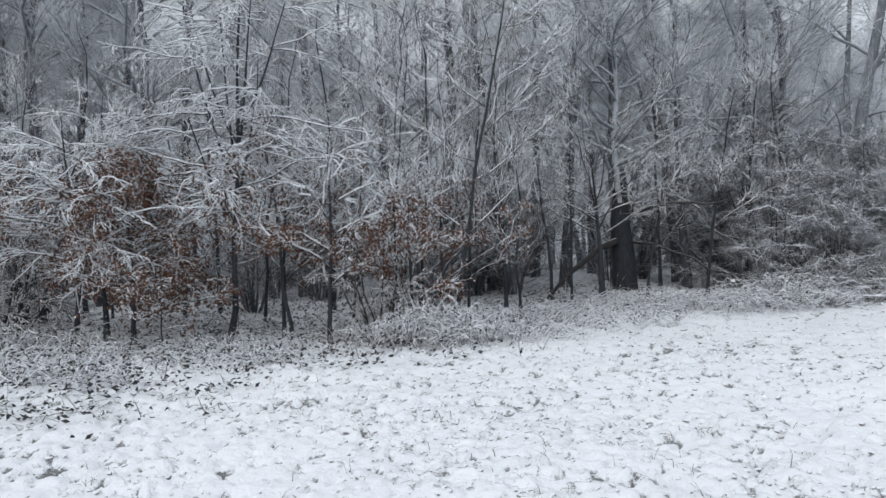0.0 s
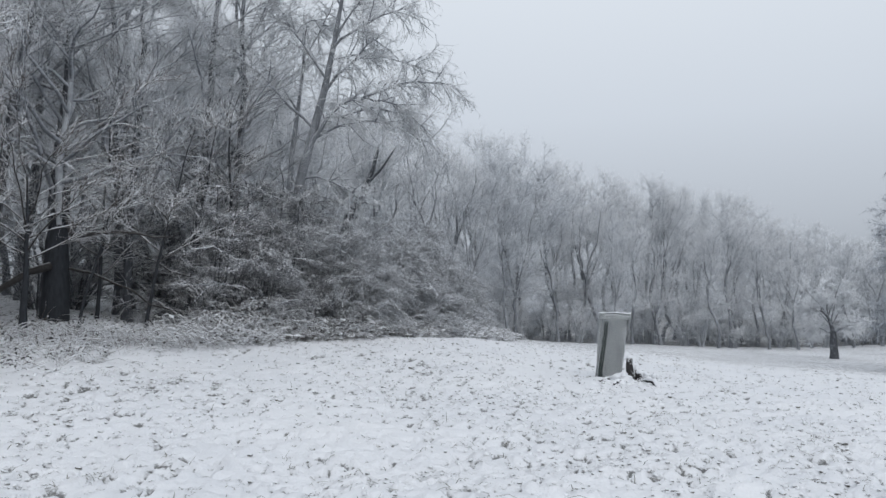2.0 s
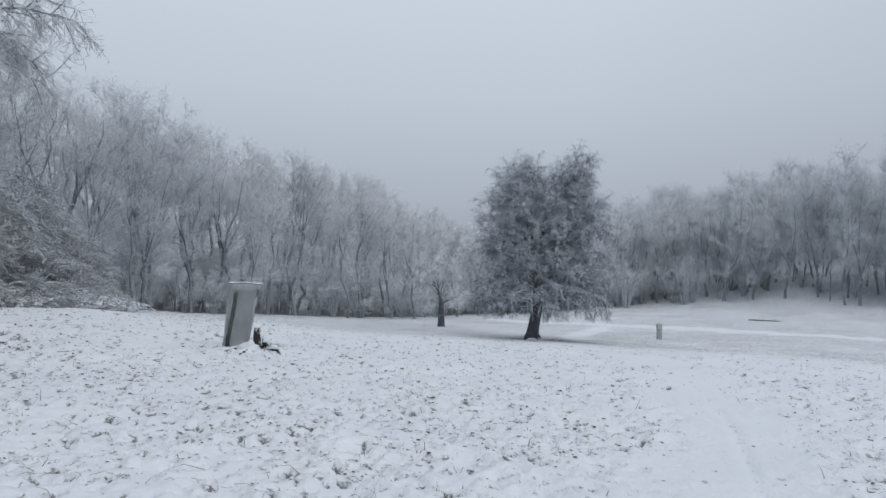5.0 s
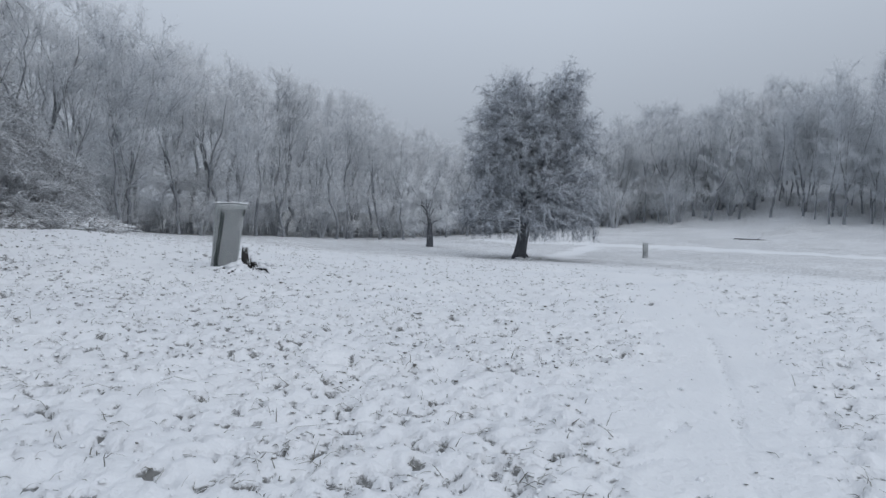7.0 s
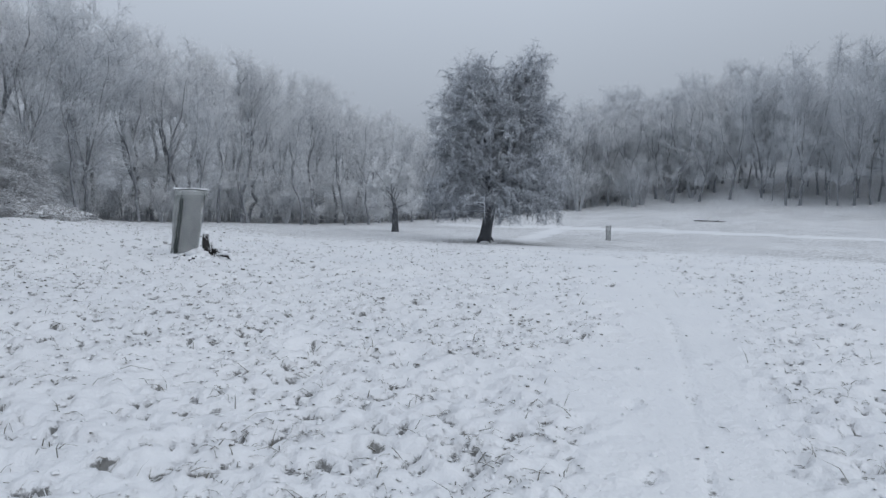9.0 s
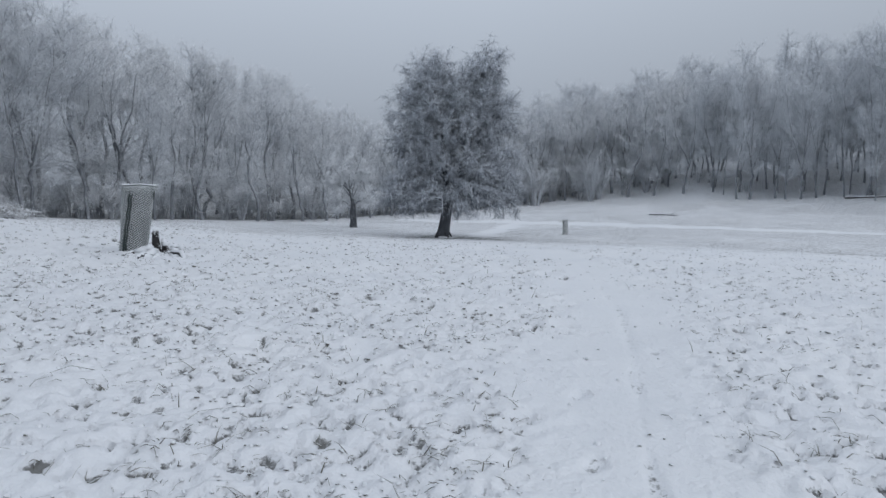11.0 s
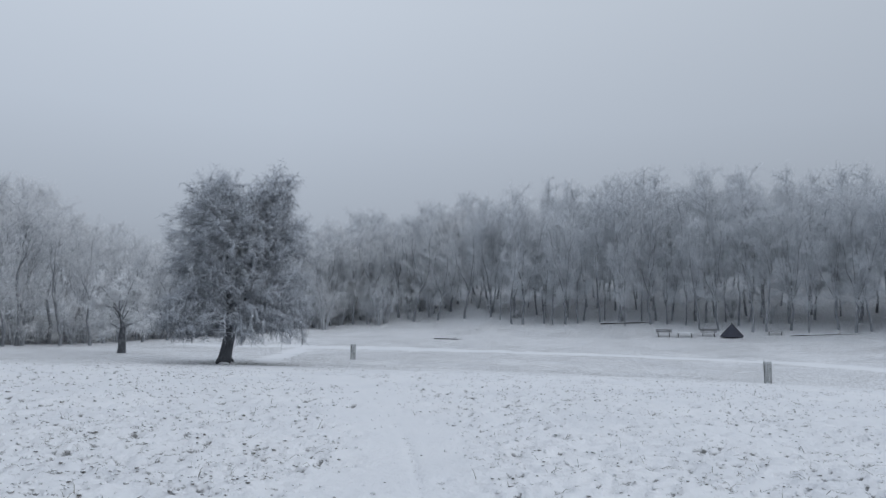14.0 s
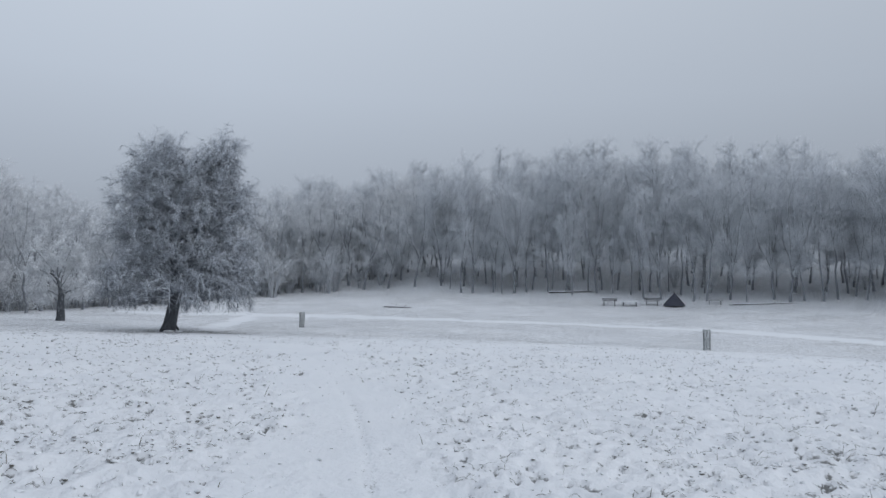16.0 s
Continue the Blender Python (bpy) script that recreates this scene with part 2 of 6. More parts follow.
class Pile:
    """Collects tubes, leaves and lumps into one mesh."""

    def __init__(self):
        self.v, self.q, self.t, self.n = [], [], [], 0

    def add(self, v, q=(), t=()):
        v = np.asarray(v, float).reshape(-1, 3)
        if len(q):
            self.q.append(np.asarray(q).reshape(-1, 4) + self.n)
        if len(t):
            self.t.append(np.asarray(t).reshape(-1, 3) + self.n)
        self.v.append(v)
        self.n += len(v)
        return self

    def tubes(self, pts, rad, sides=5, oval=1.0):
        """pts: (branches, points, 3); rad: (branches, points). Each ends in a point."""
        pts, rad = np.asarray(pts, float), np.asarray(rad, float)
        if pts.ndim == 2:
            pts, rad = pts[None], rad[None]
        nb, npnt, _ = pts.shape
        if not nb:
            return self
        tan = np.gradient(pts, axis=1)
        tan /= np.linalg.norm(tan, axis=2, keepdims=True) + 1e-9
        way = pts[:, -1] - pts[:, 0]
        ref = np.where((np.abs(way[:, 2]) > 0.8 * np.linalg.norm(way, axis=1))[:, None], (1.0, 0.0, 0.0), (0.0, 0.0, 1.0))[:, None]
        s1 = np.cross(tan, ref)
        s1 /= np.linalg.norm(s1, axis=2, keepdims=True) + 1e-9
        s2 = np.cross(tan, s1)
        ang = np.arange(sides) * 2 * math.pi / sides
        ring = np.cos(ang)[:, None] * s1[:, :-1, None] + np.sin(ang)[:, None] * s2[:, :-1, None] * oval
        v = pts[:, :-1, None] + ring * rad[:, :-1, None, None]
        m = npnt - 1
        v = np.concatenate([v.reshape(nb, m * sides, 3), pts[:, -1:]], axis=1)
        per = m * sides + 1
        k, r = np.arange(sides), np.arange(m - 1)
        a = r[:, None] * sides + k
        b = r[:, None] * sides + (k + 1) % sides
        q = np.stack([a, b, b + sides, a + sides], -1).reshape(-1, 4) if m > 1 else np.zeros((0, 4), int)
        base = (m - 1) * sides
        t = np.stack([base + k, base + (k + 1) % sides, np.full(sides, m * sides)], -1)
        off = (np.arange(nb) * per)[:, None, None]
        return self.add(v, (q[None] + off).reshape(-1, 4), (t[None] + off).reshape(-1, 3))

    def leaves(self, at, way, long, wide, rng):
        """Folded, pointed leaves of four corners and a raised rib, at points, along ways."""
        n = len(at)
        way = way / (np.linalg.norm(way, axis=1, keepdims=True) + 1e-9)
        side = np.cross(way, rng.normal(0, 1, (n, 3)))
        side /= np.linalg.norm(side, axis=1, keepdims=True) + 1e-9
        up = np.cross(side, way)
        lo, wi = long[:, None], wide[:, None]
        tip = at + way * lo - up * lo * 0.12
        mid = at + way * lo * 0.5
        v = np.stack([at, mid + side * wi * 0.5 + up * wi * 0.22, tip, mid - side * wi * 0.5 + up * wi * 0.22, mid], 1)
        f = np.array([(0, 4, 1), (1, 4, 2), (0, 3, 4), (4, 3, 2)])
        off = (np.arange(n) * 5)[:, None, None]
        return self.add(v, t=(f[None] + off).reshape(-1, 3))

    def lump(self, x, y, z, rx, ry, rz, rng, n=10, rough=0.22):
        """A rounded, uneven heap."""
        m = n // 2 + 1
        th, ph = np.arange(n) * 2 * math.pi / n, np.linspace(0.0, 1.9, m)
        r = 1 + rng.uniform(-rough, rough, (m, n))
        v = np.stack([x + rx * np.sin(ph)[:, None] * np.cos(th) * r, y + ry * np.sin(ph)[:, None] * np.sin(th) * r, z + rz * np.cos(ph)[:, None] * np.ones(n) * (0.5 + 0.5 * r)], -1)
        v[0] = v[0].mean(0)
        a = np.arange(m - 1)[:, None] * n + np.arange(n)
        b = np.arange(m - 1)[:, None] * n + (np.arange(n) + 1) % n
        return self.add(v, np.stack([a, a + n, b + n, b], -1).reshape(-1, 4))

    def box(self, x, y, z, sx, sy, sz, turn=0.0, soft=0.08):
        """A block standing on z, with chamfered upright edges and a slightly smaller top."""
        c = min(sx, sy) * soft
        prof = [(sx / 2 - c, -sy / 2), (sx / 2, -sy / 2 + c), (sx / 2, sy / 2 - c), (sx / 2 - c, sy / 2), (-sx / 2 + c, sy / 2), (-sx / 2, sy / 2 - c), (-sx / 2, -sy / 2 + c), (-sx / 2 + c, -sy / 2)]
        ca, sa = math.cos(turn), math.sin(turn)
        rows = []
        for h, k in ((0, 1.0), (sz - c, 1.0), (sz, 1 - c / max(sx, sy))):
            rows += [(x + (px * ca - py * sa) * k, y + (px * sa + py * ca) * k, z + h) for px, py in prof]
        rows += [(x, y, z + sz), (x, y, z)]
        q = [(r * 8 + k, r * 8 + (k + 1) % 8, r * 8 + 8 + (k + 1) % 8, r * 8 + 8 + k) for r in range(2) for k in range(8)]
        t = [(16 + k, 16 + (k + 1) % 8, 24) for k in range(8)] + [((k + 1) % 8, k, 25) for k in range(8)]
        return self.add(rows, q, t)

    def mesh(self, name, material, smooth=True):
        q = np.concatenate(self.q) if self.q else ()
        t = np.concatenate(self.t) if self.t else ()
        return mesh_of(name, np.concatenate(self.v), q, t, material, smooth)


def thing(name, x, y, z, label, category, group="", kind="", turn=0.0):
    ob = new(name)
    ob.empty_display_size = 0.2
    ob.matrix_basis = pose(x, y, z, 0, 0, turn)
    return tagged(ob, label, category, group, kind)


def part(name, pile, material, parent, label="", smooth=True, kind=""):
    """Links a pile as one mesh under a thing or part; its corners are in the thing's own axes."""
    ob = new(name, pile.mesh(name, material, smooth) if isinstance(pile, Pile) else pile)
    ob.parent = parent
    return tagged(ob, label, kind=kind)


def vnoise(x, y, seed):
    """Smooth value noise on a unit lattice, 0 to 1."""
    rng = np.random.default_rng(seed)
    tab = rng.random((256, 256))
    xi, yi = np.floor(x).astype(int), np.floor(y).astype(int)
    u, v = x - xi, y - yi
    u, v = u * u * (3 - 2 * u), v * v * (3 - 2 * v)
    g = lambda i, j: tab[i & 255, j & 255]
    return (g(xi, yi) * (1 - u) + g(xi + 1, yi) * u) * (1 - v) + (g(xi, yi + 1) * (1 - u) + g(xi + 1, yi + 1) * u) * v


# ---- the lie of the land ----
# rise of the ground, by bearing (degrees from +y towards +x) and distance from the viewpoint
RINGS = (0, 8, 16, 24, 40, 60, 80, 92, 108, 140, 260)
SLOPES = {
    -180: (0, 0, 0, 0, 0, 0, 0, 0, 0, 0, 0),
    -70: (0, 0, 0.3, 0.9, 1.8, 2.6, 3.4, 3.8, 4.4, 6, 9),
    -30: (0, 0, 0.45, 1.2, 2.2, 3, 4, 4.6, 5.4, 7, 10),
    0: (0, 0, 0.45, 1.3, 2.2, 3, 4, 4.6, 5.4, 7, 10),
    15: (0, 0, 0.35, 0.75, 1.3, 1.8, 2, 2.3, 2.8, 4, 6),
    30: (0, 0, 0.25, 0.75, 0.3, -0.3, -0.8, -0.9, -1, -1, -1),
    42: (0, 0, 0.15, 0.1, -0.1, -0.75, -1.2, -1.25, -1.3, -1.4, -1.4),
    55: (0, 0, 0.05, -0.2, -0.7, -1.1, -1.45, -1.5, -1.5, -1.5, -1.5),
    65: (0, 0, -0.05, -0.3, -0.85, -1.2, -1.1, -1.0, -0.75, -0.2, 0.5),
    72: (0, 0, -0.05, -0.3, -0.9, -1.1, -0.4, 0.3, 1.2, 3, 6),
    80: (0, 0, -0.05, -0.3, -0.95, -0.9, 0.1, 0.8, 3.2, 8, 13),
    87: (0, 0, -0.05, -0.3, -0.95, -0.8, 0.25, 1.5, 5.8, 12, 18),
    100: (0, 0, -0.05, -0.3, -1.0, -0.7, 0.25, 2.6, 7.0, 13.5, 20),
    120: (0, 0, -0.05, -0.3, -1.0, -0.6, 0.9, 3.4, 7.4, 13.5, 20),
    180: (0, 0, 0, 0, 0, 0, 0, 0, 0, 0, 0),
}
BEARINGS = sorted(SLOPES)
TABLE = np.array([SLOPES[a] for a in BEARINGS], float)
CENTRE = (0.7, -0.1)


def lie(x, y):
    """Height of the bare ground at x, y (numbers or arrays)."""
    x, y = np.asarray(x, float) - CENTRE[0], np.asarray(y, float) - CENTRE[1]
    d = np.minimum(np.hypot(x, y), 259.9)
    a = np.degrees(np.arctan2(x, y))
    i = np.clip(np.searchsorted(BEARINGS, a, side="right") - 1, 0, len(BEARINGS) - 2)
    j = np.clip(np.searchsorted(RINGS, d, side="right") - 1, 0, len(RINGS) - 2)
    b, r = np.array(BEARINGS, float), np.array(RINGS, float)
    u = (a - b[i]) / (b[i + 1] - b[i])
    v = (d - r[j]) / (r[j + 1] - r[j])
    u = u * u * (3 - 2 * u)
    v = v * 0.6 + 0.4 * v * v * (3 - 2 * v)
    return (TABLE[i, j] * (1 - u) + TABLE[i + 1, j] * u) * (1 - v) + (TABLE[i, j + 1] * (1 - u) + TABLE[i + 1, j + 1] * u) * v


FOOTPATH = ((-6, -3.2), (0, -1.0), (5.0, 0.3), (7.85, 0.87), (10.6, 1.5), (14.9, 2.75), (22.8, 5.5), (26, 8.1), (33, 12.3), (45, 17), (64, 21))
TRACK = ((34, -38), (40, -28), (45, -24.5), (54, -18.5), (58.5, -9), (61, 0), (62.5, 10), (64.3, 20), (66, 30), (70, 36))
RUT = ((-6, -3.3), (0, -1.1), (5.0, 0.18), (7.85, 0.75), (10.6, 1.38), (14.9, 2.7), (22.8, 5.5), (26, 8.1))
PRINTS = ((4.9, 0.5), (6.4, 0.95), (8.3, 0.6))
PEAR = (37.57, 16.31)


def away(x, y, line):
    """Distance of points from a bent line."""
    best = np.full(np.shape(x), 1e9)
    for (ax, ay), (bx, by) in zip(line[:-1], line[1:]):
        dx, dy = bx - ax, by - ay
        s = np.clip(((x - ax) * dx + (y - ay) * dy) / (dx * dx + dy * dy), 0, 1)
        best = np.minimum(best, np.hypot(x - ax - s * dx, y - ay - s * dy))
    return best


def trodden(x, y):
    """0 in the middle of the paths, 1 on the open meadow."""
    wob = (vnoise(x * 1.1, y * 1.1, 5) - 0.5) * 0.9 + (vnoise(x * 4.3, y * 4.3, 25) - 0.5) * 0.5
    foot = np.clip((away(x, y, FOOTPATH) + wob - 0.35) / 0.6, 0, 1)
    cart = np.clip((away(x, y, TRACK) + wob - 0.8) / 0.6, 0, 1)
    return np.minimum(foot, cart)


WOODS = ((21, 45), (29, 46), (39, 47), (50, 47), (63, 47), (78, 45), (89, 40), (95, 31), (100, 20), (100, 11), (93, -3), (90, -10), (86, -22), (80, -36), (70, -50), (60, -62))


def wooded(x, y):
    """1 under the trees, where the snow is painted darker for their shade; 0 in the open."""
    a, d = np.degrees(np.arctan2(x - CENTRE[0], y - CENTRE[1])), np.hypot(x - CENTRE[0], y - CENTRE[1])
    rim = [np.hypot(px - CENTRE[0], py - CENTRE[1]) for px, py in WOODS]
    bear = [math.degrees(math.atan2(px - CENTRE[0], py - CENTRE[1])) for px, py in WOODS]
    edge = np.interp(a, [-180, -60, -20, -8, 4, 14, 24] + bear + [180], [20, 19, 17.5, 18, 22, 25, 33] + rim + [90])
    return np.clip((d - edge) / (0.04 * edge + 0.6), 0, 1)


def surface(x, y):
    """Height of the snow and how bare of snow the grass is, with woodland shade painted in."""
    x, y = np.asarray(x, float), np.asarray(y, float)
    d = np.hypot(x - CENTRE[0], y - CENTRE[1])
    open_ = trodden(x, y)
    big = vnoise(x * 0.45, y * 0.45, 1) - 0.5
    mid = vnoise(x * 1.9, y * 1.9, 2) - 0.5
    lumps = vnoise(x * 6.1, y * 6.1, 3) * 0.6 + vnoise(x * 11.3, y * 11.3, 13) * 0.4
    holes = vnoise(x * 9.7 + 7, y * 9.7, 4) * 0.55 + vnoise(x * 20.3, y * 20.3 + 3, 6) * 0.45
    clump = vnoise(x * 0.8, y * 0.8, 8) * 0.5 + vnoise(x * 0.23, y * 0.23, 9) * 0.5
    turned = np.degrees(np.arctan2(x - CENTRE[0], y - CENTRE[1]))
    seen = np.clip((d - 1.7) / 0.8, 0, 1) * np.clip((turned + 53) / 3, 0, 1) * np.clip((123 - turned) / 3, 0, 1)
    hole = np.clip((np.interp(turned, (15, 45, 75), (0.402, 0.416, 0.372)) - holes + (clump - 0.5) * 0.17) / 0.085, 0, 1) * open_ * seen * np.clip((d - 2.2) / 2.3, 0.35, 1)
    across, behind = (x - PEAR[0]) * 0.4 - (y - PEAR[1]) * 0.917, (x - PEAR[0]) * 0.917 + (y - PEAR[1]) * 0.4
    under = np.clip(1.6 - 1.6 * np.hypot((across - 0.8) / 6.6, (behind + 0.12 * across + 0.3) / 2.4), 0, 1)
    h = 0.10 * big + 0.06 * mid * (0.3 + 0.7 * open_) + 0.12 * (lumps - 0.5) * (0.14 + 0.86 * open_) - 0.065 * hole - 0.03 * (1 - open_)
    rut = np.clip(1 - np.abs(away(x, y, RUT) + (vnoise(x * 1.4, y * 1.4, 15) - 0.5) * 0.1) / np.interp(d, (5, 20), (0.045, 0.10)), 0, 1) * np.clip(0.35 + vnoise(x * 1.3, y * 1.3, 16), 0, 1)
    h = h - 0.03 * rut
    for px, py in PRINTS:
        print_ = np.clip(1.25 - np.hypot((x - px) / 0.16, (y - py) / 0.075), 0, 1)
        h = h - 0.05 * print_
        rut = np.maximum(rut, print_ * 1.15)
    near = np.clip((38 - d) / 14, 0, 1)
    bare = hole * near + (1 - near) * open_ * (0.57 + 0.2 * (clump - 0.5))
    # floor under the trees: litter-dark colour stands in for the shade there
    wood = wooded(x, y) * np.where(d < 40, 0.18 + 0.5 * lumps * (clump > 0.4), np.interp(turned, (66, 74), (0.95, 0.0)) + np.interp(turned, (66, 74), (0, 1)) * (0.06 + 0.55 * np.clip((lumps - 0.45) * 3, 0, 1) * clump))
    bare = np.maximum(np.maximum(np.maximum(bare, 0.62 * rut * (d < 16)), under * (0.5 + 0.45 * lumps)), wood)
    return lie(x, y) + h * np.clip((70 - d) / 50, 0.3, 1), bare


def top(x, y):
    return float(surface(x, y)[0])


def ground():
    fine = np.arange(-54, 124.01, 0.36)
    ang = np.radians(np.concatenate([fine, np.arange(132, 299, 6.0)]))
    rad = [0.35]
    while rad[-1] < 1.6:
        rad.append(rad[-1] * 1.12)
    while rad[-1] < 42:
        rad.append(rad[-1] * 1.0098)
    while rad[-1] < 130:
        rad.append(rad[-1] * 1.02)
    while rad[-1] < 1500:
        rad.append(rad[-1] * 1.08)
    rad = np.array(rad)
    x, y = CENTRE[0] + rad[:, None] * np.sin(ang), CENTRE[1] + rad[:, None] * np.cos(ang)
    z, bare = surface(x, y)
    n, m = len(rad), len(ang)
    v = np.stack([x, y, z], -1).reshape(-1, 3)
    a = np.arange(n - 1)[:, None] * m + np.arange(m)
    b = np.arange(n - 1)[:, None] * m + (np.arange(m) + 1) % m
    q = np.stack([a, b, b + m, a + m], -1).reshape(-1, 4)
    c = len(v)
    v = np.concatenate([v, [[CENTRE[0], CENTRE[1], z[0].mean()]]])
    t = np.stack([(np.arange(m) + 1) % m, np.arange(m), np.full(m, c)], -1)
    me = mesh_of("ground", v, q, t, FIELD)
    me.attributes.new("bare", "FLOAT", "POINT").data.foreach_set("value", np.append(bare.ravel(), 0).astype(np.float32))
    tagged(new("ground", me), "rolling meadow of lumpy snow with grass showing through", "ground", kind="structure")


ground()


# ---- how branches grow ----
def unit(v):
    return v / (np.linalg.norm(v, axis=-1, keepdims=True) + 1e-9)


def shoots(rng, starts, ways, long, n, wig, lift):
    """Bent lines of n points from starts along ways; lift bends them up (+) or lets them hang (-)."""
    pts, d = [starts], unit(ways)
    for _ in range(n - 1):
        d = d + rng.normal(0, wig, d.shape)
        d[:, 2] += lift / (n - 1)
        d = unit(d)
        pts.append(pts[-1] + d * (long / (n - 1))[:, None])
    return np.stack(pts, 1)


def kids(rng, pts, count, lo, hi, amin, amax, flat=0.0):
    """Where side shoots leave their parents, and which way; flat spreads them level."""
    nb, n, _ = pts.shape
    u = rng.uniform(lo, hi, (nb, count)) * (n - 1)
    i = np.minimum(u.astype(int), n - 2)
    f = (u - i)[..., None]
    row = np.arange(nb)[:, None]
    at = pts[row, i] * (1 - f) + pts[row, i + 1] * f
    tan = unit(pts[row, i + 1] - pts[row, i])
    side = rng.normal(0, 1, tan.shape)
    side[..., 2] *= 1 - flat
    side = unit(np.cross(tan, side) if flat == 0 else side - tan * (side * tan).sum(-1, keepdims=True))
    a = np.radians(rng.uniform(amin, amax, (nb, count)))[..., None]
    way = np.cos(a) * tan + np.sin(a) * side
    return at.reshape(-1, 3), way.reshape(-1, 3), (u / (n - 1)).ravel()


def taper(r, n, end=0.25, power=1.0):
    u = np.linspace(0, 1, n)
    return np.asarray(r)[:, None] * (1 - (1 - end) * u ** power)


def arcs(a, b, bulge, n):
    """Bowed lines from a to b, their middle lifted by bulge."""
    u = np.linspace(0, 1, n)[None, :, None]
    c = (a + b) / 2
    c[:, 2] += bulge
    return (1 - u) ** 2 * a[:, None] + 2 * u * (1 - u) * c[:, None] + u ** 2 * b[:, None]


DOME = lambda u: np.sqrt(np.clip(1 - (u * 0.97) ** 2.2, 0, 1))
SPIRE = lambda u: 1 - 0.8 * u
VASE = lambda u: 0.55 + 0.45 * np.sin(u * 2.6)


def skeleton(seed, height, trunk_r, clear=0.3, reach=3.0, rise=0.5, limbs=16, subs=7, twigs=8, shape=DOME, lean=(0, 0), bend=0.12,
             bulge=0.15, sub_long=0.45, twig_long=0.7, lift=0.15, hang=0.0, wig=0.13, low=0, flat=0.0, spread=(30, 65), sprays=0, sub_points=5, fork=(25, 60)):
    """Trunk, limbs, side branches and twigs as bent lines with radii, rooted at the origin."""
    rng = np.random.default_rng(seed)
    n = 14
    u = np.linspace(0, 1, n)
    sway = np.cumsum(rng.normal(0, bend * height / n, (n, 2)), 0) * (u[:, None] ** 0.5)
    trunk = np.stack([lean[0] * u ** 1.2 + sway[:, 0], lean[1] * u ** 1.2 + sway[:, 1], height * u - 0.25 * (u == 0)], -1)
    tr = trunk_r * (0.06 + 0.94 * (1 - u) ** 0.85) * (1 + 0.35 * np.exp(-u * height / (1.2 * trunk_r + 0.05)))
    k = (np.arange(limbs) + rng.uniform(0.1, 0.9, limbs)) / limbs
    at_u = clear + (0.97 - clear) * k
    at = np.stack([np.interp(at_u, u, trunk[:, c]) for c in range(3)], -1)
    th = np.arange(limbs) * 2.4 + rng.uniform(-0.6, 0.6, limbs)
    r = reach * shape(k) * rng.uniform(0.75, 1.15, limbs)
    end = at + np.stack([r * np.cos(th), r * np.sin(th), rise * r * rng.uniform(0.6, 1.4, limbs)], -1)
    limb = arcs(at, end, bulge * r, 7) + np.cumsum(rng.normal(0, wig * 0.27, (limbs, 7, 3)), 1) * (r / 7)[:, None, None] * 3
    limb[:, 0] = at
    lr = np.clip(np.interp(at_u, u, tr) * 0.5, 0.012, None) * (0.5 + 0.5 * r / (reach + 0.01))
    out = {"trunk": (trunk[None], tr[None]), "limb": (limb, taper(lr, 7, 0.2))}
    long = np.linalg.norm(end - at, axis=1)
    s_at, s_way, s_u = kids(rng, limb, subs, 0.2, 1.0, *spread, flat=flat)
    s_long = np.repeat(long, subs) * sub_long * (1.15 - 0.75 * s_u) * rng.uniform(0.6, 1.3, len(s_u))
    sub = shoots(rng, s_at, s_way, s_long, sub_points, wig, lift + hang)
    sr = np.repeat(lr, subs) * 0.45 * (1 - 0.55 * s_u)
    out["sub"] = (sub, taper(np.clip(sr, 0.006, None), sub_points, 0.3))
    sets = [kids(rng, sub, twigs, 0.15, 1.0, *fork, flat=flat), kids(rng, limb, twigs, 0.3, 1.0, fork[0] + 5, fork[1] + 5, flat=flat)]
    if low:
        sets.append(kids(rng, trunk[None], low, 0.08, max(clear, 0.4), 55, 90))
    t_at, t_way = np.concatenate([s[0] for s in sets]), np.concatenate([s[1] for s in sets])
    t_long = twig_long * rng.uniform(0.45, 1.3, len(t_at))
    if low:
        t_long[-low:] *= 1.5
    out["twig"] = (t_at, t_way, t_long, rng, wig, lift * 0.5 + hang * 1.6)
    if sprays:
        tw = shoots(rng, t_at, t_way, t_long, 4, wig, lift * 0.5 + hang * 1.6)
        f_at, f_way, _ = kids(rng, tw, sprays, 0.2, 1.0, fork[0], fork[1] - 5, flat=flat)
        out["spray"] = (f_at, f_way, twig_long * 0.5 * rng.uniform(0.5, 1.2, len(f_at)), rng, wig, lift * 0.4 + hang * 1.6)
        out["twig_lines"] = tw
    return out


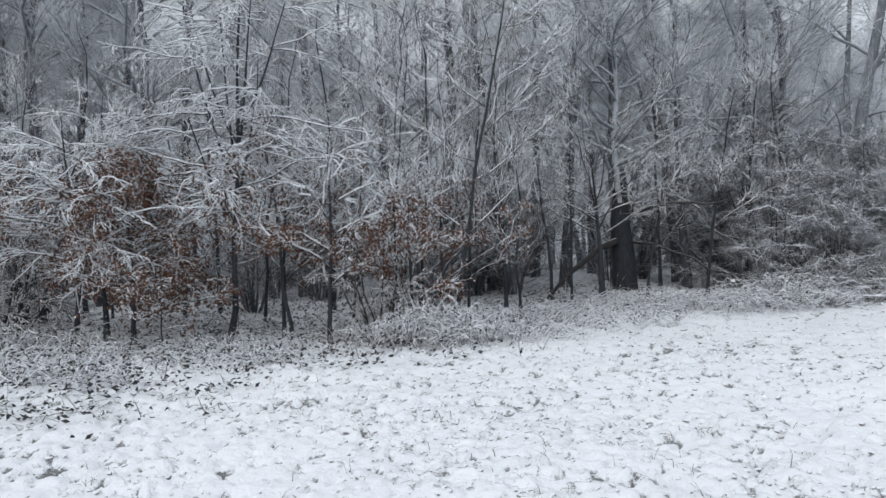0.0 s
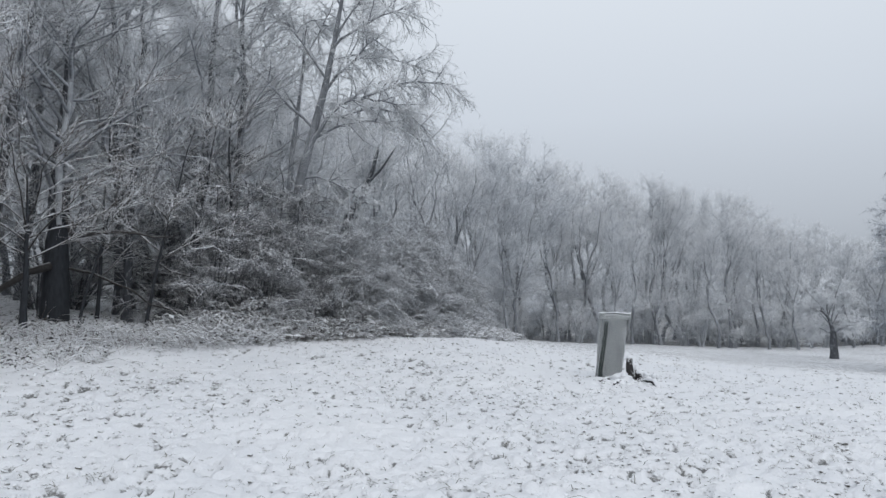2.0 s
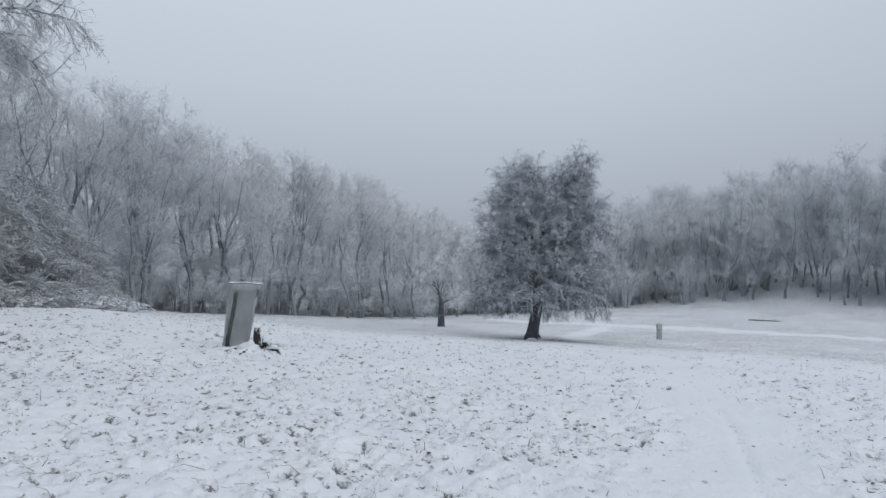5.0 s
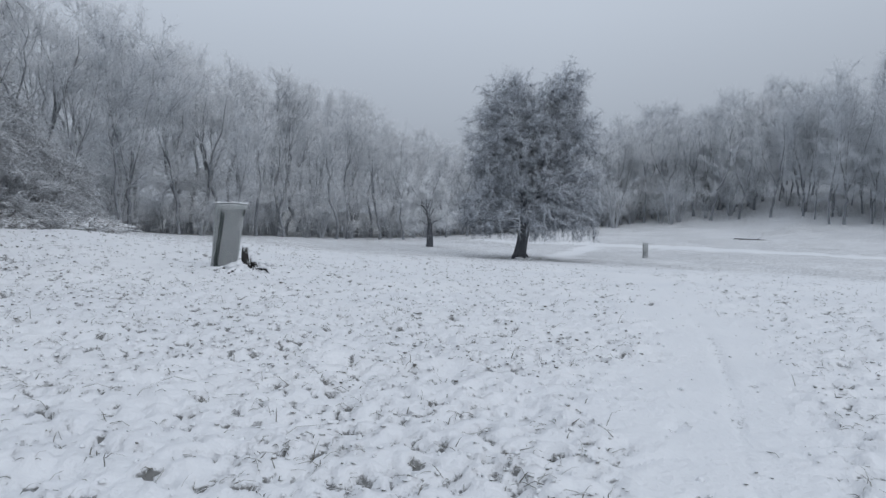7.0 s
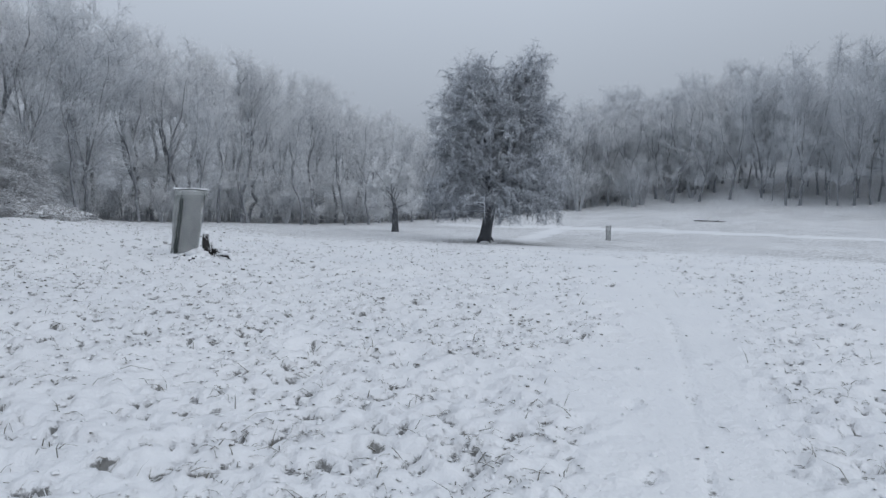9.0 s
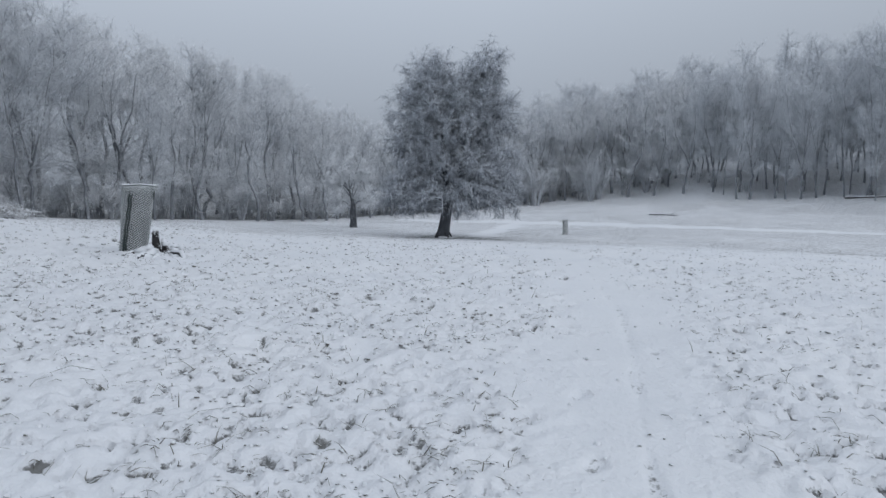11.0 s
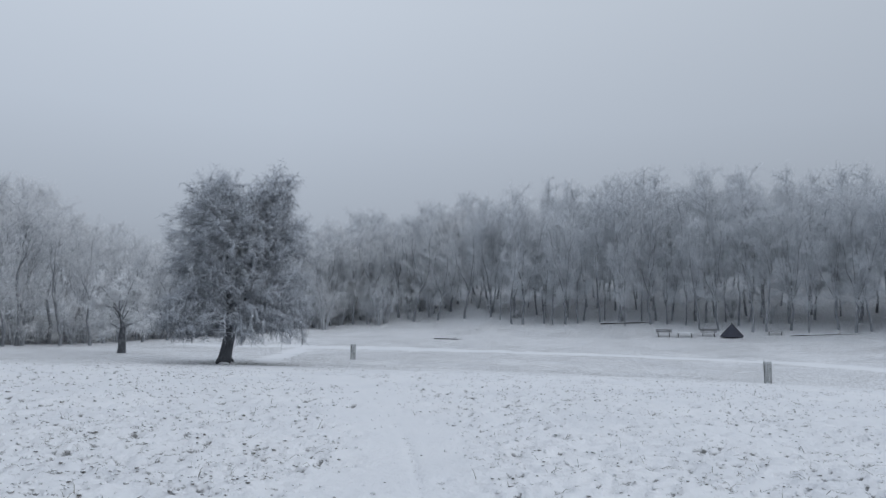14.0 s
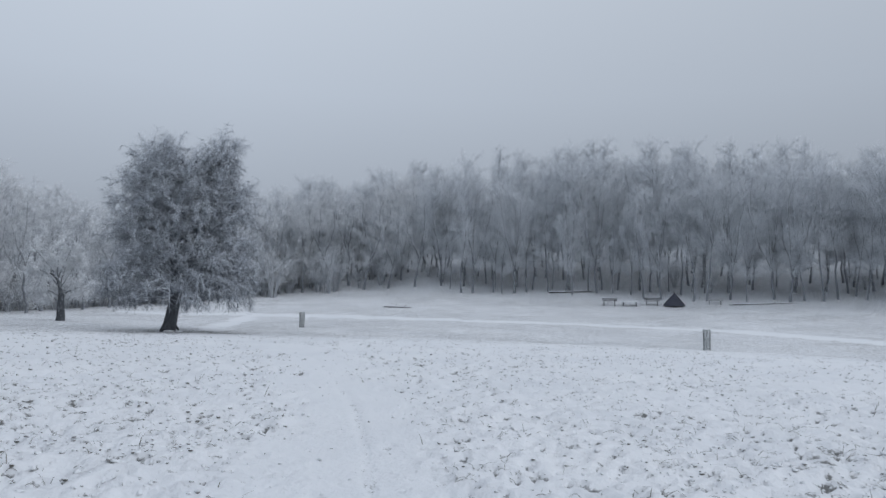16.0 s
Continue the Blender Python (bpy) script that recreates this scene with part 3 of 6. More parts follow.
def tree_parts(ob, sk, bark, limb_mat, twig_mat, twig_r=0.01, near=True, leaf=0, leaf_lo=0.0, leaf_hi=99.0, leaf_long=0.092, ridge=0.0095):
    """Meshes a skeleton as the parts of a tree."""
    part("trunk", Pile().tubes(*sk["trunk"], sides=10 if near else 6), bark, ob)
    p = Pile().tubes(*sk["limb"], sides=6 if near else 4)
    frame_ob = part("bough_frame", p.tubes(*sk["sub"], sides=4 if near else 3), limb_mat, ob)
    if near and ridge:
        p = Pile()
        for pts, rad in (sk["limb"], sk["sub"]):
            steep = np.abs(pts[:, -1, 2] - pts[:, 0, 2]) / (np.linalg.norm(pts[:, -1] - pts[:, 0], axis=1) + 1e-6)
            ok = steep < 0.82
            q = pts[ok].copy()
            q[:, :, 2] += rad[ok] * 0.8 + ridge * 0.4
            if len(q):
                p.tubes(q[:, 1:], rad[ok][:, 1:] * 0.35 + ridge, 4)
        part("snow_ridge", p, SNOWLUMP, frame_ob, "ridges of snow lying along the boughs", kind="stuff")
    at, way, long, rng, wig, bend = sk["twig"]
    p = Pile()
    if near:
        tw = sk["twig_lines"] if "twig_lines" in sk else shoots(rng, at, way, long, 4, wig, bend)
        line = tw if ridge > 0.0105 else tw[:, (0, 1, 3)]
        p.tubes(line, taper(np.full(len(tw), twig_r), line.shape[1], 0.45), sides=3)
    else:
        tw = shoots(rng, at, way, long, 2, wig, bend)
        p.tubes(tw, taper(twig_r * (1.2 - 0.65 * tw[:, 0, 2] / tw[:, 0, 2].max()), 2, 0.5), sides=3)
    if "spray" in sk:
        a2, w2, l2, rng, wig, bend = sk["spray"]
        sp = shoots(rng, a2, w2, l2, 3 if near else 2, wig, bend)
        p.tubes(sp, taper(np.full(len(sp), twig_r * 0.75), sp.shape[1], 0.5), sides=3)
        tw3 = sp
    else:
        tw3 = tw
    part("crown", p, twig_mat, frame_ob, kind="stuff")
    if leaf:
        ends = tw3.reshape(-1, 3)
        ends = ends[(ends[:, 2] > leaf_lo) & (ends[:, 2] < leaf_hi)]
        if len(ends):
            pick = ends[rng.integers(0, len(ends), leaf)] + rng.normal(0, 0.05, (leaf, 3))
            ways = rng.normal(0, 0.7, (leaf, 3)) + (0, 0, -0.8)
            part("foliage", Pile().leaves(pick, ways, leaf_long * rng.uniform(0.7, 1.3, leaf), leaf_long * 0.62 * rng.uniform(0.8, 1.2, leaf), rng), LEAF, frame_ob, "rust-brown withered leaves still hanging", smooth=False, kind="stuff")
    return ob


def tree(name, x, y, label, sk, bark=BARK, limb_mat=LIMB, twig_mat=SNOWTWIG, category="tree", group="", **how):
    ob = thing(name, x, y, top(x, y), label, category, group)
    return tree_parts(ob, sk, bark, limb_mat, twig_mat, **how)


# ---- the lone pear tree on the meadow ----
def pear_tree():
    x, y = PEAR
    rng = np.random.default_rng(11)
    ob = thing("pear_tree", x, y, top(x, y), "old pear tree with dense drooping crown white with rime", "tree")
    right = np.array([math.cos(radians(66.5)), -math.sin(radians(66.5)), 0])
    back = np.array([math.sin(radians(66.5)), math.cos(radians(66.5)), 0])
    up = np.array([0, 0, 1.0])
    P = lambda a, h, b=0.0: right * a + back * b + up * h
    trunk = np.array([P(-0.28, -0.3), P(-0.22, 0.15), P(-0.12, 0.8), P(0.02, 1.7), P(0.05, 2.8), P(-0.15, 4.2, 0.1), P(-0.45, 5.8, 0.1), P(-0.75, 7.4), P(-0.9, 8.6), P(-0.9, 9.8)])
    tr = np.array([0.46, 0.37, 0.32, 0.3, 0.28, 0.2, 0.17, 0.12, 0.07, 0.02])
    lead = np.array([P(0.05, 2.6), P(0.6, 3.6, 0.1), P(1.2, 5.0, 0.2), P(1.75, 6.6, 0.1), P(2.2, 8.2), P(2.35, 9.5), P(2.45, 10.9)])
    p = Pile().tubes(trunk, tr, 12)
    for a in (0.2, 1.4, 2.9, 4.1, 5.3):
        c, s = math.cos(a), math.sin(a)
        o = trunk[1]
        p.tubes(np.array([o + (c * 0.15, s * 0.15, 0.35), o + (c * 0.42, s * 0.42, 0.02), o + (c * 0.6, s * 0.6, -0.22)]), np.array([0.12, 0.07, 0.03]), 6)
    p.tubes(lead, np.array([0.22, 0.19, 0.15, 0.11, 0.08, 0.05, 0.02]), 9)
    part("trunk", p, PEAR_BARK, ob, "dark fissured trunk, forked into two leaders")
    girth = lambda h: np.interp(h, (1.2, 2.2, 4, 6, 7.8, 9.4, 10.4, 11.2, 11.8), (4.4, 4.15, 3.7, 3.5, 3.4, 2.9, 2.1, 1.4, 0.5))
    a, b, lr = [], [], []
    for k in range(190):
        h = 1.55 + 8.75 * ((k + rng.random()) / 190) ** 1.12
        th = k * 2.39996 + rng.uniform(-0.3, 0.3)
        w = girth(h) * rng.uniform(0.7, 1.02)
        mid, side = 0.3, math.cos(th)
        if h > 8.3:
            mid = (2.15, -1.3, -0.5, 0.7, 2.3, -0.9)[k % 6] if h < 9.5 else (2.3, -0.9, -0.5, 2.2, -1.3, -0.7)[k % 6]
            mid = 2.35 if h > 10.1 else mid
            w = np.interp(h, (8.3, 9.2, 10.1, 10.8), (2.0, 1.5, 0.95, 0.4)) * rng.uniform(0.5, 1.08) * (0.72 if mid > 1.5 else 1.0)
            side = math.cos(th * 3)
            side *= 0.62 if side * mid < 0 else 1.0
        e = P(mid + w * side, h, 0.92 * w * math.sin(th))
        stem = lead if mid + w * side > 0.6 else trunk
        hs = np.clip(h * 0.62 + 0.9 + rng.uniform(-0.7, 0.5), 1.9 if stem is trunk else 2.9, 10.6)
        s = np.array([np.interp(hs, stem[:, 2], stem[:, c]) for c in range(3)])
        a.append(s)
        b.append(e)
        lr.append(0.07 - 0.045 * h / 11)
    for k in range(62):
        across = rng.uniform(-1.6, 2.6)
        h = rng.uniform(6.6, 9.9) - 0.55 * math.exp(-((across - 0.9) / 0.4) ** 2)
        a.append(np.array([np.interp(np.clip(h * 0.6 + 0.8, 2.9, 9), stem[:, 2], stem[:, c]) for stem in ((lead if across > 0.7 else trunk),) for c in range(3)]))
        b.append(P(across, h, rng.uniform(-2.3, 2.3)))
        lr.append(0.035)
    a, b = np.array(a), np.array(b)
    long = np.linalg.norm(b - a, axis=1)
    limb = arcs(a, b, 0.2 * long + 0.15, 8) + np.cumsum(rng.normal(0, 0.07, (len(a), 8, 3)), 1)
    limb[:, 0] = a
    q = Pile().tubes(limb, taper(np.array(lr), 8, 0.15), 5)
    s_at, s_way, s_u = kids(rng, limb, 14, 0.35, 1.0, 25, 70)
    sub = shoots(rng, s_at, s_way, 1.0 * rng.uniform(0.5, 1.3, len(s_at)), 4, 0.2, -0.4)
    sub = sub[sub[:, :, 2].min(1) > 1.0]
    q.tubes(sub, taper(np.full(len(sub), 0.022), 4, 0.4), 3)
    part("bough_frame", q, PEAR_RIME, ob)
    sets = [kids(rng, sub, 22, 0.1, 1.0, 25, 80), kids(rng, limb, 18, 0.4, 1.0, 35, 85)]
    at, way = np.concatenate([s[0] for s in sets]), np.concatenate([s[1] for s in sets])
    tw = shoots(rng, at, way, 0.46 * rng.uniform(0.4, 1.35, len(at)), 3, 0.2, -0.25)
    tw = tw[tw[:, :, 2].min(1) > 0.85]
    z = Pile().tubes(tw[:, ::2], taper(np.full(len(tw), 0.0105), 2, 0.5), 3)
    tops = limb[:, -1][b[:, 2] > 3.0]
    t_at = np.repeat(tops, 9, 0) + rng.normal(0, 0.25, (len(tops) * 9, 3))
    t_way = unit(t_at - P(0.4, 5.5)) + rng.normal(0, 0.4, t_at.shape) + (0, 0, 0.3)
    z.tubes(shoots(rng, t_at, t_way, rng.uniform(0.3, 0.75, len(t_at)), 3, 0.12, 0.1), taper(np.full(len(t_at), 0.009), 3, 0.4), 3)
    part("crown", z, PEAR_RIME, ob, "fine drooping twigs coated with rime", kind="stuff")
    part("root_snow", Pile().lump(-0.62, -0.05, 0.0, 0.34, 0.26, 0.1, rng).lump(-0.3, -0.45, 0.0, 0.28, 0.2, 0.07, rng), SNOWLUMP, ob)


pear_tree()


def orchard_tree():
    """The small hollow fruit tree beyond the pear, its limb bowed over to one side."""
    x, y = 47.83, 29.08
    rng = np.random.default_rng(5)
    ob = thing("old_fruit_tree", x, y, top(x, y), "small old fruit tree with a bowed limb and rimed twigs", "tree")
    right = np.array([0.515, -0.857, 0])
    P = lambda a, h, b=0.0: right * a + np.array([0.857, 0.515, 0]) * b + np.array([0, 0, h])
    trunk = np.array([P(0, -0.3), P(0.02, 0.4), P(-0.02, 1.2), P(0.0, 1.7), P(-0.1, 2.3), P(-0.3, 2.9), P(-0.7, 3.3), P(-1.2, 3.4)])
    part("trunk", Pile().tubes(trunk, np.array([0.36, 0.27, 0.23, 0.19, 0.13, 0.09, 0.07, 0.03]), 9), BARK_MID, ob)
    a = np.array([trunk[k] for k in (3, 3, 4, 4, 5, 5, 6, 6, 3, 4, 5, 2)])
    e = np.array([P(1.7, 2.7), P(-1.6, 2.4, 0.4), P(1.2, 4.4, 0.3), P(-1.4, 3.6, -0.4), P(0.8, 5.0), P(-1.3, 4.3, 0.5), P(-2.2, 3.5), P(-1.9, 4.9, -0.2), P(1.6, 2.0, -0.6), P(0.6, 5.4, -0.5), P(-0.2, 5.8), P(-1.3, 1.9, 0.3)])
    limb = arcs(a, e, 0.35, 7) + np.cumsum(rng.normal(0, 0.05, (len(a), 7, 3)), 1)
    limb[:, 0] = a
    part("limb_frame", Pile().tubes(limb, taper(np.full(len(a), 0.05), 7, 0.2), 5), HAZED_BARK, ob)
    q = Pile()
    s_at, s_way, _ = kids(rng, limb, 8, 0.2, 1, 30, 75)
    sub = shoots(rng, s_at, s_way, rng.uniform(0.5, 1.2, len(s_at)), 4, 0.2, -0.5)
    q.tubes(sub, taper(np.full(len(sub), 0.025), 4, 0.4), 3)
    part("bough_frame", q, HAZED_BARK_RIME, ob)
    t_at, t_way, _ = kids(rng, sub, 34, 0.1, 1, 25, 75)
    tw = shoots(rng, t_at, t_way, rng.uniform(0.3, 0.8, len(t_at)), 3, 0.2, -0.5)
    part("crown", Pile().tubes(tw, taper(np.full(len(tw), 0.022), 3, 0.5), 3), HAZED_RIME, ob, kind="stuff")


orchard_tree()


# ---- the far woods: rimed trees in rows behind the meadow's edge, colours paled for haze ----
EDGE = ((8, 41), (15, 42), (21, 43), (29, 44), (39, 45), (50, 45), (63, 45), (78, 43), (88, 38), (93, 30), (98, 20), (98, 11), (91, -3), (88, -10), (84, -22), (78, -36), (68, -50), (58, -62))


def edge_point(s):
    """Place and outward direction at s metres along the woods' edge."""
    for (ax, ay), (bx, by) in zip(EDGE[:-1], EDGE[1:]):
        n = math.hypot(bx - ax, by - ay)
        if s <= n:
            return ax + (bx - ax) * s / n, ay + (by - ay) * s / n, -(by - ay) / n, (bx - ax) / n
        s -= n
    return None


def woodland_skeleton(seed, height, girth, fork, leaders, out, limbs, low, wind=0.016):
    """A woodland tree: a winding trunk that forks into steep leaders, each carrying a rounded head of fine twigs."""
    rng = np.random.default_rng(seed)
    hf = fork * height
    trunk = np.stack([np.zeros(8), np.zeros(8), np.linspace(-0.3, hf, 8)], -1)
    trunk[:, :2] += np.cumsum(rng.normal(0, wind * height, (8, 2)), 0) * np.linspace(0, 1, 8)[:, None] ** 0.7
    tr = 0.78 * girth * np.linspace(1.0, 0.74, 8)
    tr[:2] *= (1.35, 1.1)
    th = np.arange(leaders) * 2 * math.pi / leaders + rng.uniform(-0.5, 0.5, leaders)
    tall = height * np.where(np.arange(leaders) == 0, 1.0, rng.uniform(0.8, 0.97, leaders))
    wide = out * height * rng.uniform(0.55, 1.1, leaders) * np.where(np.arange(leaders) == 0, 0.4, 1.0)
    u = np.linspace(0, 1, 10)
    lead = trunk[-1] + np.stack([wide[:, None] * np.cos(th)[:, None] * u ** 0.75, wide[:, None] * np.sin(th)[:, None] * u ** 0.75, (tall - hf)[:, None] * u], -1)
    lead += np.cumsum(rng.normal(0, 0.8 * wind * height, lead.shape), 1) * (1, 1, 0.3)
    lead[:, 0] = trunk[-2]
    lr = taper(girth * rng.uniform(0.36, 0.5, leaders), 10, 0.08, 0.8)
    per = limbs // leaders
    at, way, lu = kids(rng, lead, per, 0.0, 0.9, 25, 62)
    way[:, 2] += 0.3
    long = height * 0.27 * (1.05 - 0.62 * lu) * rng.uniform(0.6, 1.2, len(lu))
    at2, way2, _ = kids(rng, trunk[None], 10, 0.5 if wind > 0.01 else 0.6, 1.0, 45, 80)
    at, way, long = np.concatenate([at, at2]), np.concatenate([way, way2]), np.concatenate([long, height * rng.uniform(0.09, 0.2, 10)])
    limb = shoots(rng, at, way, long, 6, 0.17, 0.35)
    sa, sw, su = kids(rng, limb, 8, 0.15, 1.0, 25, 60)
    sub = shoots(rng, sa, sw, np.repeat(long, 8) * 0.5 * (1.15 - 0.6 * su) * rng.uniform(0.6, 1.25, len(su)), 4, 0.2, 0.25)
    sets = [kids(rng, sub, 4, 0.1, 1.0, 25, 65), kids(rng, limb, 4, 0.2, 1.0, 30, 65), kids(rng, lead, 8, 0.2, 1.0, 30, 70)]
    if low:
        sets.append(kids(rng, trunk[None], low, 0.12, 1.0, 50, 85))
    ta, tway = np.concatenate([q[0] for q in sets]), np.concatenate([q[1] for q in sets])
    twig = shoots(rng, ta, tway, rng.uniform(0.35, 1.05, len(ta)), 3, 0.16, 0.1)
    fa, fw, _ = kids(rng, twig, 2, 0.15, 1.0, 22, 60)
    spray = shoots(rng, fa, fw, rng.uniform(0.2, 0.6, len(fa)), 2, 0.1, 0.0)
    fit = height / spray[:, 1, 2].max()
    return tuple(q * (1, 1, fit) if q.ndim == 3 or q.shape[-1] == 3 else q for q in (trunk, tr, lead, lr, limb, sub, twig, spray))


# height, girth, height of the fork, leaders, how far they spread, limbs, shoots low on the trunk
FAR_KINDS = ((16.5, 0.25, 0.40, 3, 0.13, 33, 60), (15.0, 0.19, 0.52, 2, 0.10, 30, 70), (17.5, 0.30, 0.30, 4, 0.17, 36, 40), (14.5, 0.18, 0.45, 2, 0.12, 28, 80), (16.0, 0.22, 0.35, 3, 0.18, 33, 60),
             (16.0, 0.17, 0.36, 3, 0.14, 44, 34, 0.008), (15.0, 0.14, 0.42, 2, 0.14, 40, 40, 0.009), (17.0, 0.20, 0.26, 4, 0.17, 48, 30, 0.008), (14.0, 0.13, 0.45, 2, 0.13, 38, 36, 0.009), (16.5, 0.15, 0.33, 3, 0.15, 44, 34, 0.008))
FAR_LABELS = ("tall bare woodland tree forked into three rimed leaders", "slender bare woodland tree white with rime", "broad bare woodland tree with steep rimed limbs", "thin bare woodland tree with frosted twigs",
              "bare woodland tree with spreading rimed crown", "clear-stemmed hill tree with rimed crown and dark trunk", "slender hill tree with frosted twigs", "broad hill tree with many rimed limbs",
              "thin clear-stemmed hill tree white with rime", "tall winding hill tree with rimed crown")
# how high the tree tops stand over the eye, as slope, by bearing
CANOPY = ((8, 0.42), (20, 0.34), (25, 0.30), (30, 0.285), (33, 0.28), (37, 0.25), (40, 0.228), (45, 0.203), (52, 0.172), (57, 0.128), (60, 0.105), (63, 0.095), (67, 0.105), (71, 0.128), (78, 0.15), (85, 0.173), (92, 0.19), (100, 0.203), (109, 0.195), (119, 0.188), (140, 0.18))
far_trees = []


def far_tree_parts(ob, seed, kind, twig_mat):
    trunk, tr, lead, lr, limb, sub, twig, spray = woodland_skeleton(seed, *kind)
    part("trunk", Pile().tubes(trunk, tr, 7).tubes(lead[:, :9], lr[:, :9], 5), HAZED_BARK, ob)
    part("bough_frame", Pile().tubes(lead[:, 8:], lr[:, 8:], 5).tubes(limb, taper(np.full(len(limb), 0.042), 6, 0.3), 4).tubes(sub, taper(np.full(len(sub), 0.019), 4, 0.45), 3), HAZED_BOUGH, ob)
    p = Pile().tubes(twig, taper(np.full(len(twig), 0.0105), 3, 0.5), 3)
    part("crown", p.tubes(spray, taper(np.full(len(spray), 0.0085), 2), 3), twig_mat, ob, "fine rimed twigs, their colour paled for haze", kind="stuff")
    return ob


def far_woods():
    rng = random.Random(4)
    total = sum(math.dist(a, b) for a, b in zip(EDGE[:-1], EDGE[1:]))
    spots = []
    for row, (depth, step) in enumerate(((0.5, 3.7), (4, 3.8), (8.5, 4.4), (14, 5.4), (21, 5.6), (29, 6.2), (39, 7.0))):
        s = rng.uniform(0, step)
        while s < total:
            ex, ey, nx, ny = edge_point(s)
            j = rng.uniform(-1.6, 1.6)
            if row < 5 or s > 0.53 * total:
                spots.append((ex + nx * (depth + j), ey + ny * (depth + j), row, s / total))
            s += step * rng.uniform(0.65, 1.35) * (1.0 if s < 0.58 * total else (0.55 if s < 0.82 * total else 0.46))
    for k in range(84):
        a, d = 60 + 18 * (k + rng.random()) / 84, rng.uniform(100, 145)
        spots.append((0.7 + d * math.sin(radians(a)), d * math.cos(radians(a)), 3, 0.57 if a < 66 else 0.6))
    for k in range(54):
        a = 75.5 + 12.5 * (k + rng.random()) / 54
        d = rng.uniform(101, 138)
        spots.append((0.7 + d * math.sin(radians(a)), d * math.cos(radians(a)), 3, 0.6))
    spots = [q for q in spots if not (57.0 < math.degrees(math.atan2(q[0] - 0.7, q[1])) < 58.4 and q[2] < 2)]
    for x, y, row, along in spots:
        a, d = math.degrees(math.atan2(x - 0.7, y)), math.hypot(x - 0.7, y)
        z = top(x, y) - 0.05
        tip = np.interp(a, *zip(*CANOPY)) * d + 1.6 - z
        left = along < 0.58 + rng.uniform(-0.03, 0.05)
        want = tip * (rng.uniform(0.9, 1.03) if row < 3 else rng.uniform(0.97, 1.03))
        want = min(want, 21.0) * (0.8 if row == 0 and rng.random() < 0.25 else 1.0)
        if want < 6:
            continue
        k = rng.randrange(5) + (0 if left else 5)
        if len(far_trees) < 10:
            k = len(far_trees)
            ob = thing("woodland_tree" if k < 5 else "hill_tree", x, y, z, FAR_LABELS[k], "tree", "woodland trees beyond the meadow" if k < 5 else "trees on the wooded hill", turn=rng.uniform(0, 360))
            far_trees.append(far_tree_parts(ob, 100 + k, FAR_KINDS[k], HAZED_RIME if k < 5 else HAZED_HILL_RIME))
            far_trees[k].matrix_basis = far_trees[k].matrix_basis @ Matrix.Scale(want / FAR_KINDS[k][0], 4)
        else:
            size = want / FAR_KINDS[k][0]
            wide = size ** 0.6 * (rng.uniform(0.95, 1.15) if left else rng.uniform(0.88, 1.12))
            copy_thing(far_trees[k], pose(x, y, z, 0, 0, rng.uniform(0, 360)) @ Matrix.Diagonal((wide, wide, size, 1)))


far_woods()


# ---- shrubs at the foot of the far woods ----
def layered_shrub(rng, height, reach, stems):
    """Stems bowed outwards, with level sprays one over another that hang at their tips."""
    th = np.arange(stems) * 2.4 + rng.uniform(-0.5, 0.5, stems)
    k = rng.uniform(0.12, 1.0, stems)
    r = reach * np.sqrt(np.clip(1.12 - k * k, 0.1, 1)) * rng.uniform(0.65, 1.15, stems)
    a = np.stack([0.35 * np.cos(th), 0.35 * np.sin(th), np.full(stems, -0.1)], -1)
    e = np.stack([r * np.cos(th), r * np.sin(th), height * k], -1)
    limb = arcs(a, e, 0, 8)
    u = np.linspace(0, 1, 8)
    limb[:, :, 2] = -0.1 + (height * k + 0.1)[:, None] * np.sin(np.pi * 0.62 * u) / np.sin(np.pi * 0.62)
    limb += np.cumsum(rng.normal(0, 0.04, limb.shape), 1)
    limb[:, 0] = a
    s_at, s_way, s_u = kids(rng, limb, 8, 0.4, 1, 30, 75, flat=0.95)
    s_way[:, 2] *= 0.45
    sub = shoots(rng, s_at, s_way, (0.4 + 0.15 * height) * rng.uniform(0.5, 1.25, len(s_at)), 5, 0.16, -0.35)
    t_at, t_way, _ = kids(rng, sub, 26, 0.1, 1, 25, 80, flat=0.8)
    tw = shoots(rng, t_at, t_way, rng.uniform(0.1, 0.36, len(t_at)), 3, 0.2, -0.5)
    return limb, sub, tw


def rimed_shrub(seed, height, reach, stems=9, low=0.55, hang=0.0):
    rng = np.random.default_rng(seed)
    th = rng.uniform(0, 2 * math.pi, stems)
    a = np.stack([0.2 * np.cos(th), 0.2 * np.sin(th), np.full(stems, -0.1)], -1)
    if low < 0.15:
        return layered_shrub(rng, height, reach, stems)
    e = np.stack([reach * rng.uniform(0.5, 1, stems) * np.cos(th), reach * rng.uniform(0.5, 1, stems) * np.sin(th), height * rng.uniform(low, 1.0, stems)], -1)
    limb = arcs(a, e, 0.35 * height * (1 if low > 0.4 else 0.8), 7) + np.cumsum(rng.normal(0, 0.05, (stems, 7, 3)), 1)
    limb[:, 0] = a
    s_at, s_way, s_u = kids(rng, limb, 9, 0.2 if low > 0.4 else 0.08, 1, 25, 70, flat=0.0 if low > 0.15 else 0.7)
    sub = shoots(rng, s_at, s_way, height * 0.35 * rng.uniform(0.5, 1.2, len(s_at)), 4, 0.18, -0.1 + hang)
    t_at, t_way, _ = kids(rng, sub, 9 if low > 0.15 else 13, 0.1, 1, 20, 55, flat=0.0 if low > 0.15 else 0.6)
    tw = shoots(rng, t_at, t_way, height * 0.11 * rng.uniform(0.5, 1.3, len(t_at)), 3, 0.18, -0.25)
    return limb, sub, tw


